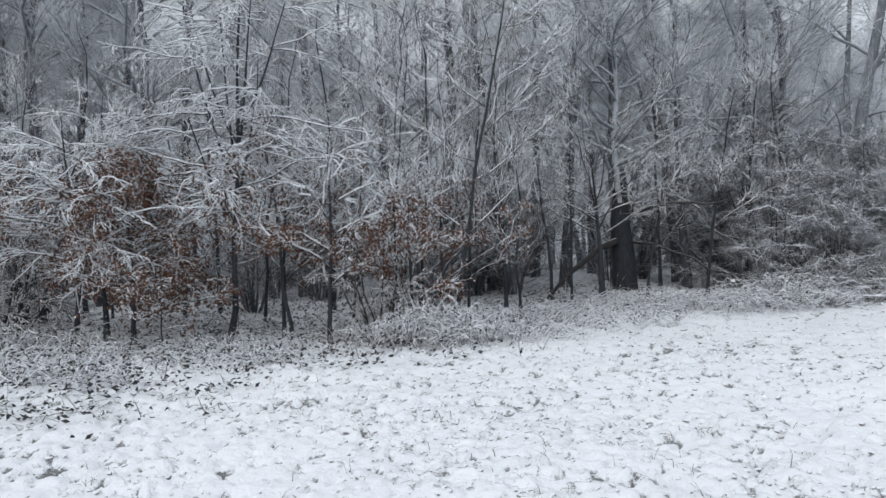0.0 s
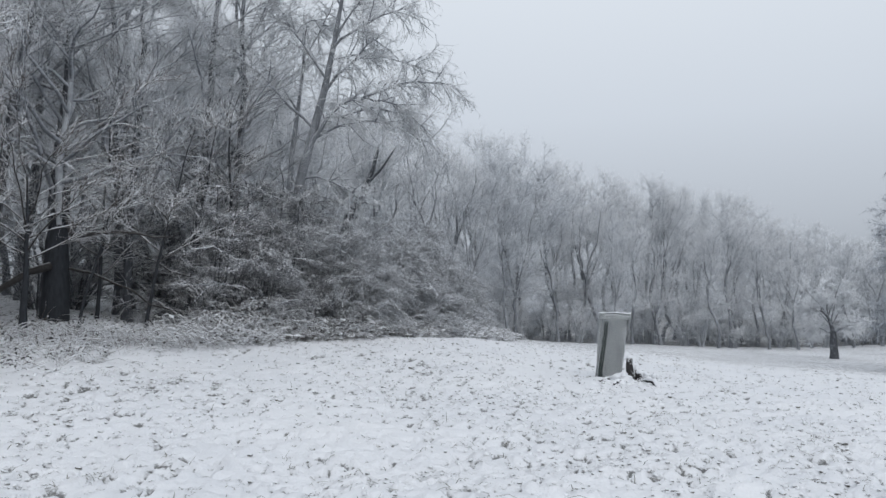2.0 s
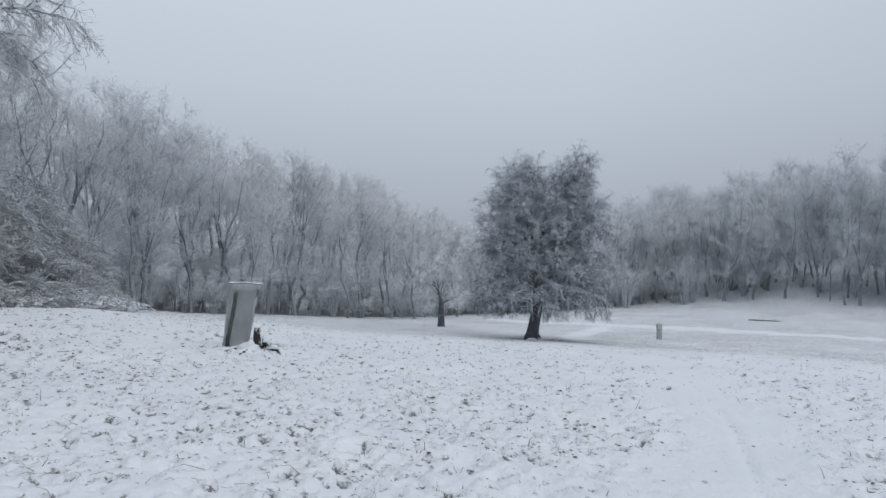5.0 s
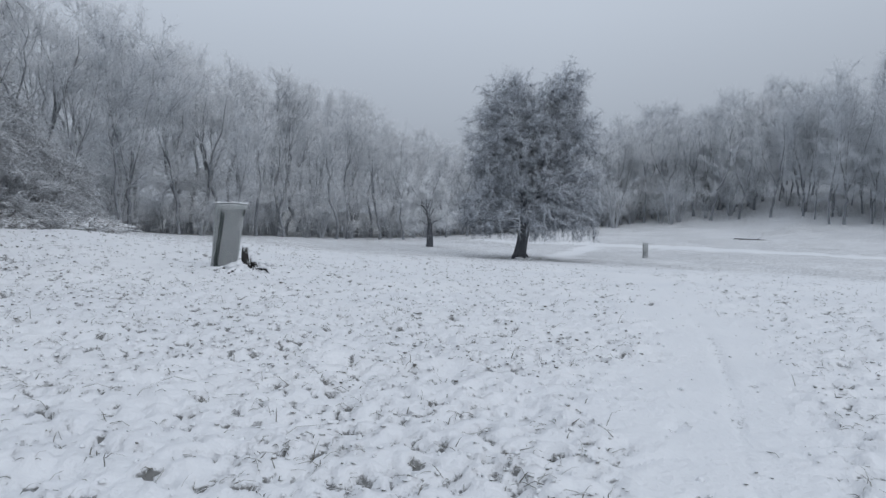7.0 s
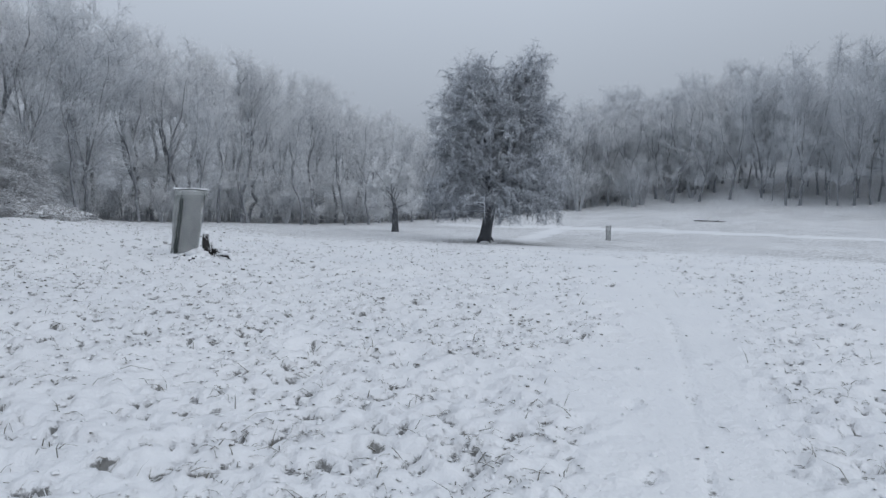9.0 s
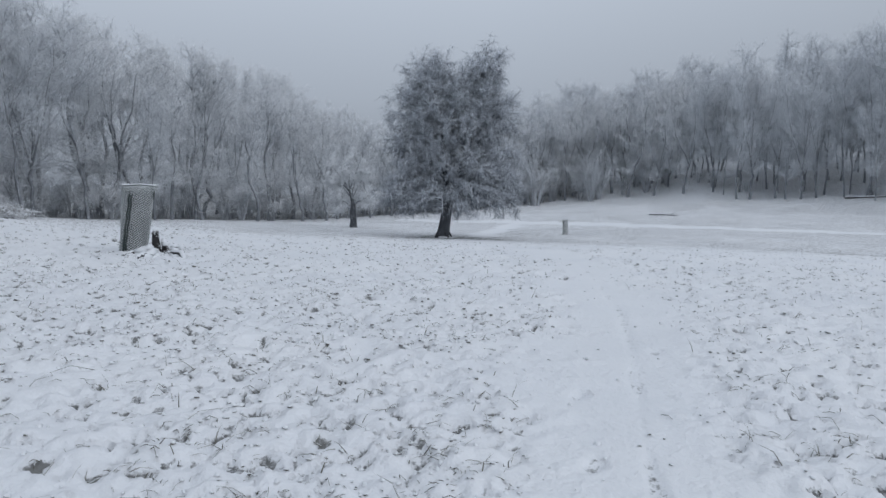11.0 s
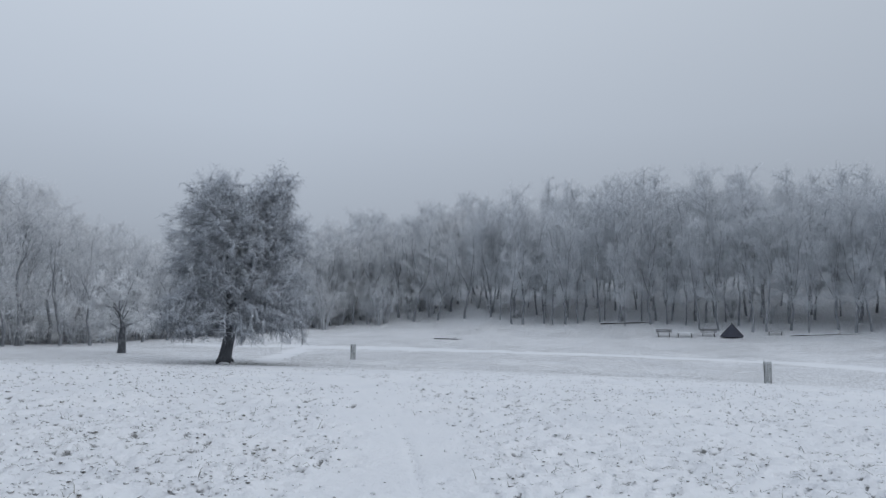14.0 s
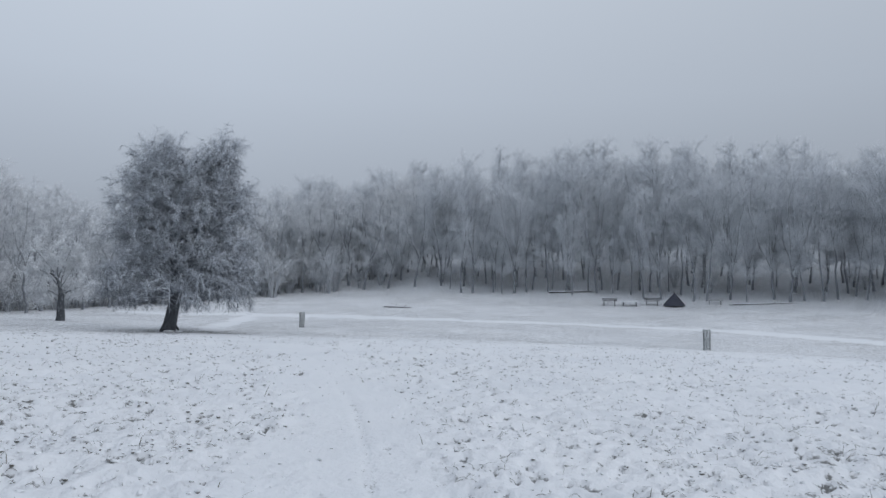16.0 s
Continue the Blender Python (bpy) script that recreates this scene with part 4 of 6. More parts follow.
def shrub_parts(ob, seed, height, reach, limb_mat, twig_mat, twig_r=0.012, stems=9, short=False, low=0.55, hang=0.0, sprays=0):
    limb, sub, tw = rimed_shrub(seed, height, reach, stems, low, hang)
    if short:
        tw = tw[:, ::2]
    p = Pile().tubes(limb, taper(np.full(len(limb), 0.012 * height if low > 0.15 else 0.022), limb.shape[1], 0.3), 5)
    stem_ob = part("stem_frame", p.tubes(sub, taper(np.full(len(sub), 0.004 * height + 0.004), sub.shape[1], 0.4), 3), limb_mat, ob)
    if low < 0.15:
        pick = np.random.default_rng(seed)
        p = Pile()
        for line, share in ((sub[:, 1:], 0.55), (tw, 0.26)):
            q = line[pick.random(len(line)) < share * 0.6] + (0, 0, 0.012)
            p.tubes(q, taper(pick.uniform(0.006, 0.014, len(q)), q.shape[1], 0.5), 3)
        part("snow_ridge", p, SNOWLUMP, stem_ob, "snow lying along the drooping sprays", kind="stuff")
        tw = tw[:, ::2]
    p = Pile().tubes(tw, taper(np.full(len(tw), twig_r), tw.shape[1], 0.5), 3)
    if sprays:
        fine = np.random.default_rng(seed + 1)
        f_at, f_way, _ = kids(fine, tw, sprays, 0.15, 1.0, 25, 65)
        p.tubes(shoots(fine, f_at, f_way, fine.uniform(0.15, 0.45, len(f_at)), 2, 0.1, 0.0), taper(np.full(len(f_at), twig_r * 0.85), 2), 3)
    part("crown", p, twig_mat, ob, kind="stuff")
    return ob


def far_shrubs():
    rng = random.Random(9)
    protos = []
    total = sum(math.dist(a, b) for a, b in zip(EDGE[:-1], EDGE[1:]))
    s, n = 4.0, 0
    while s < total - 10:
        ex, ey, nx, ny = edge_point(s)
        along = s / total
        j = rng.uniform(0.5, 6) if n % 4 == 0 else rng.uniform(6, 32)
        x, y = ex + nx * j, ey + ny * j
        if n < 3:
            ob = thing("rimed_shrub", x, y, top(x, y) - 0.05, "bare shrub white with rime at the wood's edge", "shrub", "rimed shrubs", turn=rng.uniform(0, 360))
            protos.append(shrub_parts(ob, 40 + n, (4.2, 5.5, 3.2)[n], (2.0, 2.3, 1.9)[n], HAZED_BARK_RIME, (HAZED_RIME, HAZED_HILL_RIME, HAZED_HILL_RIME)[n], 0.0115, stems=11, short=True, sprays=2))
        else:
            z = rng.uniform(0.5, 1.0) * (1.0 if along < 0.6 else 0.6)
            copy_thing(protos[rng.randrange(3)], pose(x, y, top(x, y) - 0.05, 0, 0, rng.uniform(0, 360)) @ Matrix.Scale(z, 4))
        n += 1
        if n % 5 == 0:
            a, d = radians(rng.uniform(62.5, 78)), rng.uniform(92, 128)
            x, y = 0.7 + d * math.sin(a), d * math.cos(a)
            copy_thing(protos[rng.randrange(3)], pose(x, y, top(x, y) - 0.05, 0, 0, rng.uniform(0, 360)) @ Matrix.Scale(rng.uniform(0.8, 1.3), 4))
        s += rng.uniform(0.45, 0.9) if along < 0.6 else rng.uniform(2.5, 5)


far_shrubs()


# ---- the near wood: tall trees behind its edge ----
def near_wood():
    rng = random.Random(21)
    protos = []
    spots = [(-22.4, 22.6), (-23.6, 24.9), (-21.8, 28.4), (0.59, 24.0), (2.83, 24.9), (5.0, 26.6), (6.8, 27.2), (-9.5, 25.5), (-5.3, 23.4)]
    for depth in (27, 32, 38, 45, 54):
        a = -58 + rng.uniform(0, 4)
        while a < (12.5 if depth < 40 else 17):
            d = depth + rng.uniform(-2.2, 2.2)
            spots.append((0.5 + d * math.sin(radians(a)), d * math.cos(radians(a))))
            a += rng.uniform(4.2, 8) * 30 / depth
    for n, (x, y) in enumerate(spots):
        if n < 7:
            ob = thing("forest_tree", x, y, top(x, y) - 0.05, ("tall forest tree with dark trunk and snow-dusted twigs", "old forest tree with thick dark trunk", "forest tree with dense snow-dusted branches")[n % 3], "tree", "trees inside the near wood", turn=rng.uniform(0, 360))
            sk = skeleton(300 + n, (18, 17, 19, 16, 15, 17, 18)[n], (0.21, 0.2, 0.24, 0.24, 0.16, 0.22, 0.2)[n], clear=(0.3, 0.25, 0.35, 0.22, 0.2, 0.25, 0.2)[n], reach=(4, 3.6, 4.4, 4.5, 3.4, 4, 3.6)[n], rise=0.75,
                          limbs=26, subs=9, twigs=9, lift=0.2, wig=0.2, low=150, twig_long=1.0, sub_long=0.55, bulge=0.05, sub_points=4, sprays=2, spread=(22, 48), fork=(18, 45))
            tree_parts(ob, sk, BARK_MID, HAZED_BARK_RIME, RIME, twig_r=0.0085, near=False)
            protos.append(ob)
        else:
            z = rng.uniform(0.85, 1.15)
            # trees further back take the far kinds, with haze in their colours
            back = math.hypot(x, y) > 35 and math.degrees(math.atan2(x, y)) > -25
            copy_thing(far_trees[rng.randrange(5)] if back else protos[rng.randrange(7)], pose(x, y, top(x, y) - 0.05, 0, 0, rng.uniform(0, 360)) @ Matrix.Scale(z, 4))


near_wood()


# ---- the near wood's edge: saplings, each from its place ----
def edge_saplings():
    # leafy young beeches
    tree("young_beech", -9.97, 13.47, "young beech keeping rust-brown leaves under snow", skeleton(2, 4.9, 0.06, clear=0.1, reach=1.9, rise=0.3, limbs=22, subs=7, twigs=6, shape=SPIRE, lean=(-0.3, 0), flat=0.4, hang=-0.2, twig_long=0.45, sprays=1), twig_r=0.010, leaf=6300, leaf_lo=0.5, leaf_hi=4.2)
    tree("young_beech", -11.1, 13.98, "young beech with brown leaves and drooping snowy boughs", skeleton(3, 5.6, 0.07, clear=0.12, reach=2.5, rise=0.15, limbs=22, subs=8, twigs=6, shape=DOME, lean=(-0.4, 0.1), flat=0.6, hang=-0.3, twig_long=0.5, sprays=1), twig_r=0.014, ridge=0.019, leaf=3900, leaf_lo=0.6, leaf_hi=4.0)
    tree("young_beech", -8.9, 12.9, "low beech seedling with brown leaves", skeleton(4, 1.5, 0.02, clear=0.2, reach=0.8, rise=0.2, limbs=9, subs=4, twigs=3, hang=-0.1, twig_long=0.25), twig_r=0.006, leaf=300)
    tree("young_beech", -5.8, 14.5, "slender young beech with clusters of brown leaves", skeleton(5, 5.2, 0.055, clear=0.2, reach=1.7, rise=0.4, limbs=18, subs=6, twigs=5, lean=(0.1, 0.3), flat=0.5, hang=-0.15, twig_long=0.45, sprays=1), twig_r=0.010, ridge=0.019, leaf=2250, leaf_lo=0.8, leaf_hi=2.6)
    tree("young_beech", -4.1, 15.2, "young beech with brown leaves behind the bushes", skeleton(6, 4.4, 0.045, clear=0.15, reach=1.3, rise=0.5, limbs=16, subs=5, twigs=5, lean=(-0.2, 0.2), twig_long=0.4, sprays=1), twig_r=0.009, ridge=0.015, leaf=1650, leaf_lo=0.8, leaf_hi=3.2)
    tree("young_beech", -7.3, 15.3, "young beech with a few brown leaves", skeleton(7, 5.5, 0.05, clear=0.2, reach=1.6, rise=0.5, limbs=16, subs=6, twigs=5, lean=(0.2, 0.2), twig_long=0.4, sprays=1, flat=0.3), twig_r=0.010, ridge=0.015, leaf=1350, leaf_lo=1.2, leaf_hi=3.4)
    tree("young_beech", -6.84, 14.85, "thin forked beech sapling among the others", skeleton(8, 5.0, 0.05, clear=0.3, reach=1.2, rise=0.7, limbs=14, subs=5, twigs=4, lean=(-0.5, 0), twig_long=0.4, sprays=1), twig_r=0.009, leaf=525)
    # leaning young ash with steep limbs
    tree("young_ash", -3.08, 15.14, "leaning young tree with rising snow-lined limbs", skeleton(9, 9.5, 0.052, clear=0.2, reach=2.5, rise=0.7, limbs=16, subs=8, twigs=5, shape=VASE, lean=(1.9, 0.4), bend=0.07, lift=0.1, twig_long=0.55, wig=0.16, bulge=-0.05, sprays=1, spread=(20, 42), fork=(15, 38)), twig_r=0.007, ridge=0.0085, leaf=160, leaf_lo=0.8, leaf_hi=3)
    # fan-shaped tree in front of the old trunk
    tree("hornbeam", 0.06, 21.3, "hornbeam with a fan of fine ascending snowy branches", skeleton(10, 4.2, 0.10, clear=0.42, reach=4.2, rise=0.6, limbs=22, subs=8, twigs=6, shape=VASE, bend=0.1, lift=0.05, flat=0.5, twig_long=0.6, wig=0.15, bulge=0.04, sprays=1, spread=(18, 40), fork=(15, 38)), twig_r=0.009, ridge=0.007, twig_mat=TWIG)
    tree("sapling", -1.42, 21.2, "bare forked sapling with dark stem", skeleton(12, 5.5, 0.055, clear=0.42, reach=1.2, rise=1.0, limbs=9, subs=5, twigs=4, lean=(-0.4, 0), bend=0.12, twig_long=0.5), twig_r=0.009)
    tree("sapling", -0.84, 21.1, "thin upright bare sapling", skeleton(13, 6.5, 0.038, clear=0.3, reach=1.1, rise=0.9, limbs=12, subs=5, twigs=4, bend=0.05, twig_long=0.5), twig_r=0.009)
    tree("sapling", 1.33, 21.4, "slanting bare sapling with sparse twigs", skeleton(14, 4.6, 0.045, clear=0.4, reach=1.0, rise=0.9, limbs=9, subs=4, twigs=4, lean=(0.9, 0), bend=0.06, twig_long=0.5), twig_r=0.009)
    tree("sapling", 3.1, 22.2, "slanting bare sapling with crossing branches", skeleton(15, 6.6, 0.055, clear=0.3, reach=1.8, rise=0.7, limbs=14, subs=6, twigs=5, lean=(1.2, 0), bend=0.06, twig_long=0.6, sprays=1), twig_r=0.010)
    # stems behind the beeches
    rng = random.Random(3)
    for k, (x, y, h, r) in enumerate(((-11.4, 17.5, 7.5, 0.085), (-11.0, 18.7, 8, 0.11), (-4.66, 15.9, 8.5, 0.06), (-4.2, 16.8, 9, 0.07), (-3.7, 16.3, 8, 0.055), (-5.2, 16.9, 9, 0.06), (-3.3, 17.6, 8.5, 0.07), (-6.3, 17.2, 8, 0.06), (-8.8, 17.2, 9, 0.075),
                                      (-13.2, 16.8, 7, 0.06), (-14.5, 15.2, 6, 0.05), (-2.0, 18.2, 8, 0.06), (-2.6, 19.6, 9, 0.09), (1.9, 24.0, 8, 0.1), (-7.7, 19.4, 9, 0.1), (-15.5, 18.5, 9, 0.12), (-17.5, 17, 8, 0.1), (-12.9, 20.5, 9, 0.1), (4.6, 24.2, 8, 0.12), (6.0, 25.6, 9, 0.13))):
        sk = skeleton(500 + k, h * rng.uniform(0.9, 1.1), r * 0.58, clear=0.12, reach=rng.uniform(1.5, 2.3), rise=0.8, limbs=15, subs=6, twigs=4, bend=0.16, lift=0.18, twig_long=0.6, sprays=1, wig=0.14, spread=(20, 42), fork=(15, 38), bulge=0.0, lean=(rng.uniform(-0.8, 0.8), rng.uniform(-0.5, 0.5)))
        tree("thicket_tree", x, y, "slender bare thicket tree with snow-lined twigs", sk, group="thicket trees behind the edge", twig_mat=TWIG, twig_r=0.006, near=True, ridge=0.0075 if y < 17.5 else 0.0055, leaf=220 if k in (2, 3, 4, 6, 7) else 0, leaf_lo=1.0, leaf_hi=3.5)


edge_saplings()


def snowy_boughs(ob, rng, limb, limb_r, fan, drop, heavy=1.0):
    """Side fans and twigs along limbs, with snow lying on their backs."""
    s_at, s_way, s_u = kids(rng, limb, fan, 0.25, 1.0, 20, 50, flat=0.85)
    sub = shoots(rng, s_at, s_way, rng.uniform(0.4, 1.2, len(s_at)) * (1.3 - 0.7 * s_u), 6, 0.2, drop)
    t_at, t_way, _ = kids(rng, sub, 6, 0.15, 1.0, 20, 50, flat=0.7)
    tw = shoots(rng, t_at, t_way, rng.uniform(0.12, 0.45, len(t_at)), 4, 0.14, drop * 1.3)
    frame_ob = part("bough_frame", Pile().tubes(limb, taper(limb_r, limb.shape[1], 0.25), 5).tubes(sub, taper(np.full(len(sub), 0.009), 6, 0.4), 4), LIMB, ob)
    p = Pile()
    for line, r, share in ((limb[:, 1:], 0.017, 0.95), (sub, 0.0125, 0.85), (tw, 0.0085, 0.6)):
        q = line[rng.random(len(line)) < share].copy()
        q[:, :, 2] += r * heavy * 0.95
        p.tubes(q, taper(heavy * r * rng.uniform(0.6, 1.2, len(q)), q.shape[1], 0.45), 4)
    part("snow_ridge", p, SNOWLUMP, frame_ob, "thick white snow along the boughs", kind="stuff")
    part("crown", Pile().tubes(tw, taper(np.full(len(tw), 0.006), 4, 0.5), 3), TWIG, frame_ob, kind="stuff")
    return frame_ob, sub, tw


def young_hornbeam():
    """Slim forked tree before the wood: a bare dark foot, steep thin stems and long level snow-lined boughs."""
    rng = np.random.default_rng(90)
    x, y = -8.08, 14.3
    ob = thing("young_hornbeam", x, y, top(x, y), "slim forked young tree with long level boughs lined with snow", "tree")
    foot = np.array([(-0.12, 0, -0.2), (0.0, 0, 0.25), (0.1, 0, 0.7), (0.08, 0.02, 1.5), (0.1, 0, 2.4), (0.16, 0.05, 3.4), (0.22, 0.05, 4.5), (0.2, 0.1, 6.0), (0.28, 0.1, 7.5), (0.3, 0.1, 9.3)])
    p = Pile().tubes(foot, np.array([0.10, 0.082, 0.07, 0.062, 0.057, 0.05, 0.042, 0.032, 0.022, 0.008]), 9)
    stems = []
    for h, dx, dy, h1 in ((2.7, -1.3, -0.2, 5.6), (3.3, 0.9, -0.3, 6.6), (3.9, -0.6, 0.2, 8.6), (4.3, 0.55, -0.2, 9.0), (4.5, -1.5, 0.3, 8.8), (4.9, 1.3, 0.3, 8.4), (3.6, -0.9, -0.9, 7.6)):
        a = np.array([np.interp(h, foot[:, 2], foot[:, c]) for c in range(3)])
        u = np.linspace(0, 1, 9)[:, None]
        line = a + np.concatenate([dx * u ** 0.8, dy * u, (h1 - h) * u ** 1.15], 1) + np.cumsum(rng.normal(0, 0.03, (9, 3)), 0) * u
        stems.append(line)
        part("stem", Pile().tubes(line, np.linspace(0.034, 0.006, 9), 6), BARK, ob)
    part("trunk", p, BARK, ob, "dark slim trunk forking into thin steep stems")
    lines = np.array(stems + [np.stack([np.interp(np.linspace(2.4, 9.2, 9), foot[:, 2], foot[:, c]) for c in range(3)], -1)])
    at, way, u = kids(rng, lines, 7, 0.02, 0.98, 40, 75)
    way = way * (1.0, 0.75, 0.55) - (0, 0.25, 0)
    extra = np.array([(2.6, 2.3, -0.6), (2.9, -1.8, -0.9), (3.4, 2.6, -0.9), (3.2, -2.2, -0.5), (4.2, 2.9, -0.5), (3.8, -2.4, -0.9), (2.8, 0.6, -1.6), (4.9, 2.6, -0.7), (5.2, -2.8, -0.6)])
    at2 = np.array([[np.interp(h, foot[:, 2], foot[:, c]) for c in range(3)] for h in extra[:, 0]])
    way2 = np.stack([extra[:, 1], extra[:, 2], np.full(len(extra), 0.75)], -1)
    limb = shoots(rng, np.concatenate([at, at2]), np.concatenate([way, way2]), np.concatenate([rng.uniform(0.8, 2.2, len(at)) * (1.15 - 0.5 * u), np.hypot(extra[:, 1], extra[:, 2]) * 1.15]), 9, 0.14, -0.55)
    frame_ob, sub, tw = snowy_boughs(ob, rng, limb, np.concatenate([np.full(len(at), 0.013), np.full(len(at2), 0.022)]), 8, -0.45, heavy=1.2)
    ends = tw[:, 1:].reshape(-1, 3)
    ends = ends[(ends[:, 2] > 1.9) & (ends[:, 2] < 4.0)]
    n = 520
    pick = ends[rng.integers(0, len(ends), n)] + rng.normal(0, 0.04, (n, 3))
    part("foliage", Pile().leaves(pick, rng.normal(0, 0.7, (n, 3)) + (0, 0, -0.8), 0.09 * rng.uniform(0.7, 1.3, n), 0.055 * rng.uniform(0.8, 1.2, n), rng), LEAF, frame_ob, "rust-brown withered leaves still hanging", smooth=False, kind="stuff")


def laden_beech():
    """Young beech whose long boughs reach out level, thick with snow, over the brown leaves."""
    rng = np.random.default_rng(91)
    x, y = -11.5, 13.3
    ob = thing("young_beech", x, y, top(x, y), "young beech with heavy white boughs drooping over brown leaves", "tree")
    stem = np.stack([0.16 * np.sin(np.linspace(0, 5, 9)), 0.1 * np.sin(np.linspace(1, 4, 9)), np.linspace(-0.2, 5.6, 9)], -1)
    part("trunk", Pile().tubes(stem, taper(np.array([0.06]), 9, 0.12)[0], 8), BARK, ob)
    reach = np.array([(2.3, 1.7, -0.9), (2.5, -2.1, -0.5), (2.7, 2.7, -0.8), (2.8, -2.9, -0.6), (3.0, 1.9, -1.3), (3.1, -1.6, -1.2), (3.2, 0.4, -1.7), (3.3, 2.9, -0.2), (3.4, -2.5, -0.9), (3.7, 1.4, -1.0), (3.8, -1.5, -0.6), (4.2, 1.2, -0.5), (4.4, -1.0, -0.5), (2.0, 0.9, -1.3), (1.8, -0.9, -1.2)])
    at = np.array([[np.interp(h, stem[:, 2], stem[:, c]) for c in range(3)] for h in reach[:, 0]])
    way = np.stack([reach[:, 1], reach[:, 2], np.full(len(reach), 0.5)], -1)
    limb = shoots(rng, at, way, np.hypot(reach[:, 1], reach[:, 2]) * 1.25, 9, 0.08, -0.5)
    snowy_boughs(ob, rng, limb, np.full(len(at), 0.022), 13, -0.4, heavy=1.35)


young_hornbeam()
laden_beech()


def old_trunks():
    """The dark old trunk, the bough bent to the ground and the level dead bough."""
    rng = np.random.default_rng(8)
    x, y = 0.75, 23.4
    ob = thing("old_oak", x, y, top(x, y), "massive dark old trunk between the saplings", "tree")
    t = np.array([(0, 0, -0.3), (0.02, 0, 0.3), (0, 0, 1.2), (-0.05, 0, 2.2), (0.0, 0.05, 3.0), (0.05, 0.1, 3.8), (0.05, 0.1, 4.2)])
    part("trunk", Pile().tubes(t, np.array([0.44, 0.38, 0.35, 0.31, 0.25, 0.16, 0.05]), 12), BARK, ob)
    low = np.array([[(-0.2, -0.3, 1.55), (-0.7, -0.8, 1.35), (-1.1, -1.2, 1.0), (-1.55, -1.5, 0.65), (-1.95, -1.8, 0.25), (-2.2, -2.0, -0.05), (-2.5, -2.1, -0.3)],
                    [(0.3, -0.4, 1.5), (0.9, -0.8, 1.38), (1.4, -1.2, 1.12), (1.95, -1.4, 0.9), (2.4, -1.6, 0.5), (2.9, -1.8, 0.38), (3.3, -1.9, 0.1)],
                    [(0.45, -2.0, 2.3), (0.9, -2.3, 2.42), (1.4, -2.5, 2.46), (1.9, -2.6, 2.44), (2.3, -2.6, 2.36), (2.7, -2.7, 2.4), (3.0, -2.8, 2.5)]])
    up = skeleton(61, 12, 0.22, clear=0.32, reach=4.0, rise=0.4, limbs=24, subs=8, twigs=8, twig_long=0.8, wig=0.22, sprays=1)
    p = Pile().tubes(low, taper(np.array([0.12, 0.04, 0.05]), 7, 0.3), 8)
    link = np.array([(0.2, -0.2, 3.0), (0.3, -0.9, 2.5), (0.42, -1.9, 2.29), (0.5, -2.05, 2.31)])
    p.tubes(link, np.array([0.1, 0.09, 0.075, 0.03]), 8)
    part("bough_frame", p, BOUGH, ob, "bent dark boughs with snow on top")
    part("upper_bough_frame", Pile().tubes(up["trunk"][0][:, 3:], up["trunk"][1][:, 3:] * 0.7, 7).tubes(*up["limb"], sides=6).tubes(*up["sub"], sides=4), HAZED_BARK_RIME, ob)
    at, way, long, r, wig, b = up["twig"]
    part("crown", Pile().tubes(up["twig_lines"], taper(np.full(len(at), 0.013), 4, 0.5), 3), RIME, ob, kind="stuff")


old_trunks()


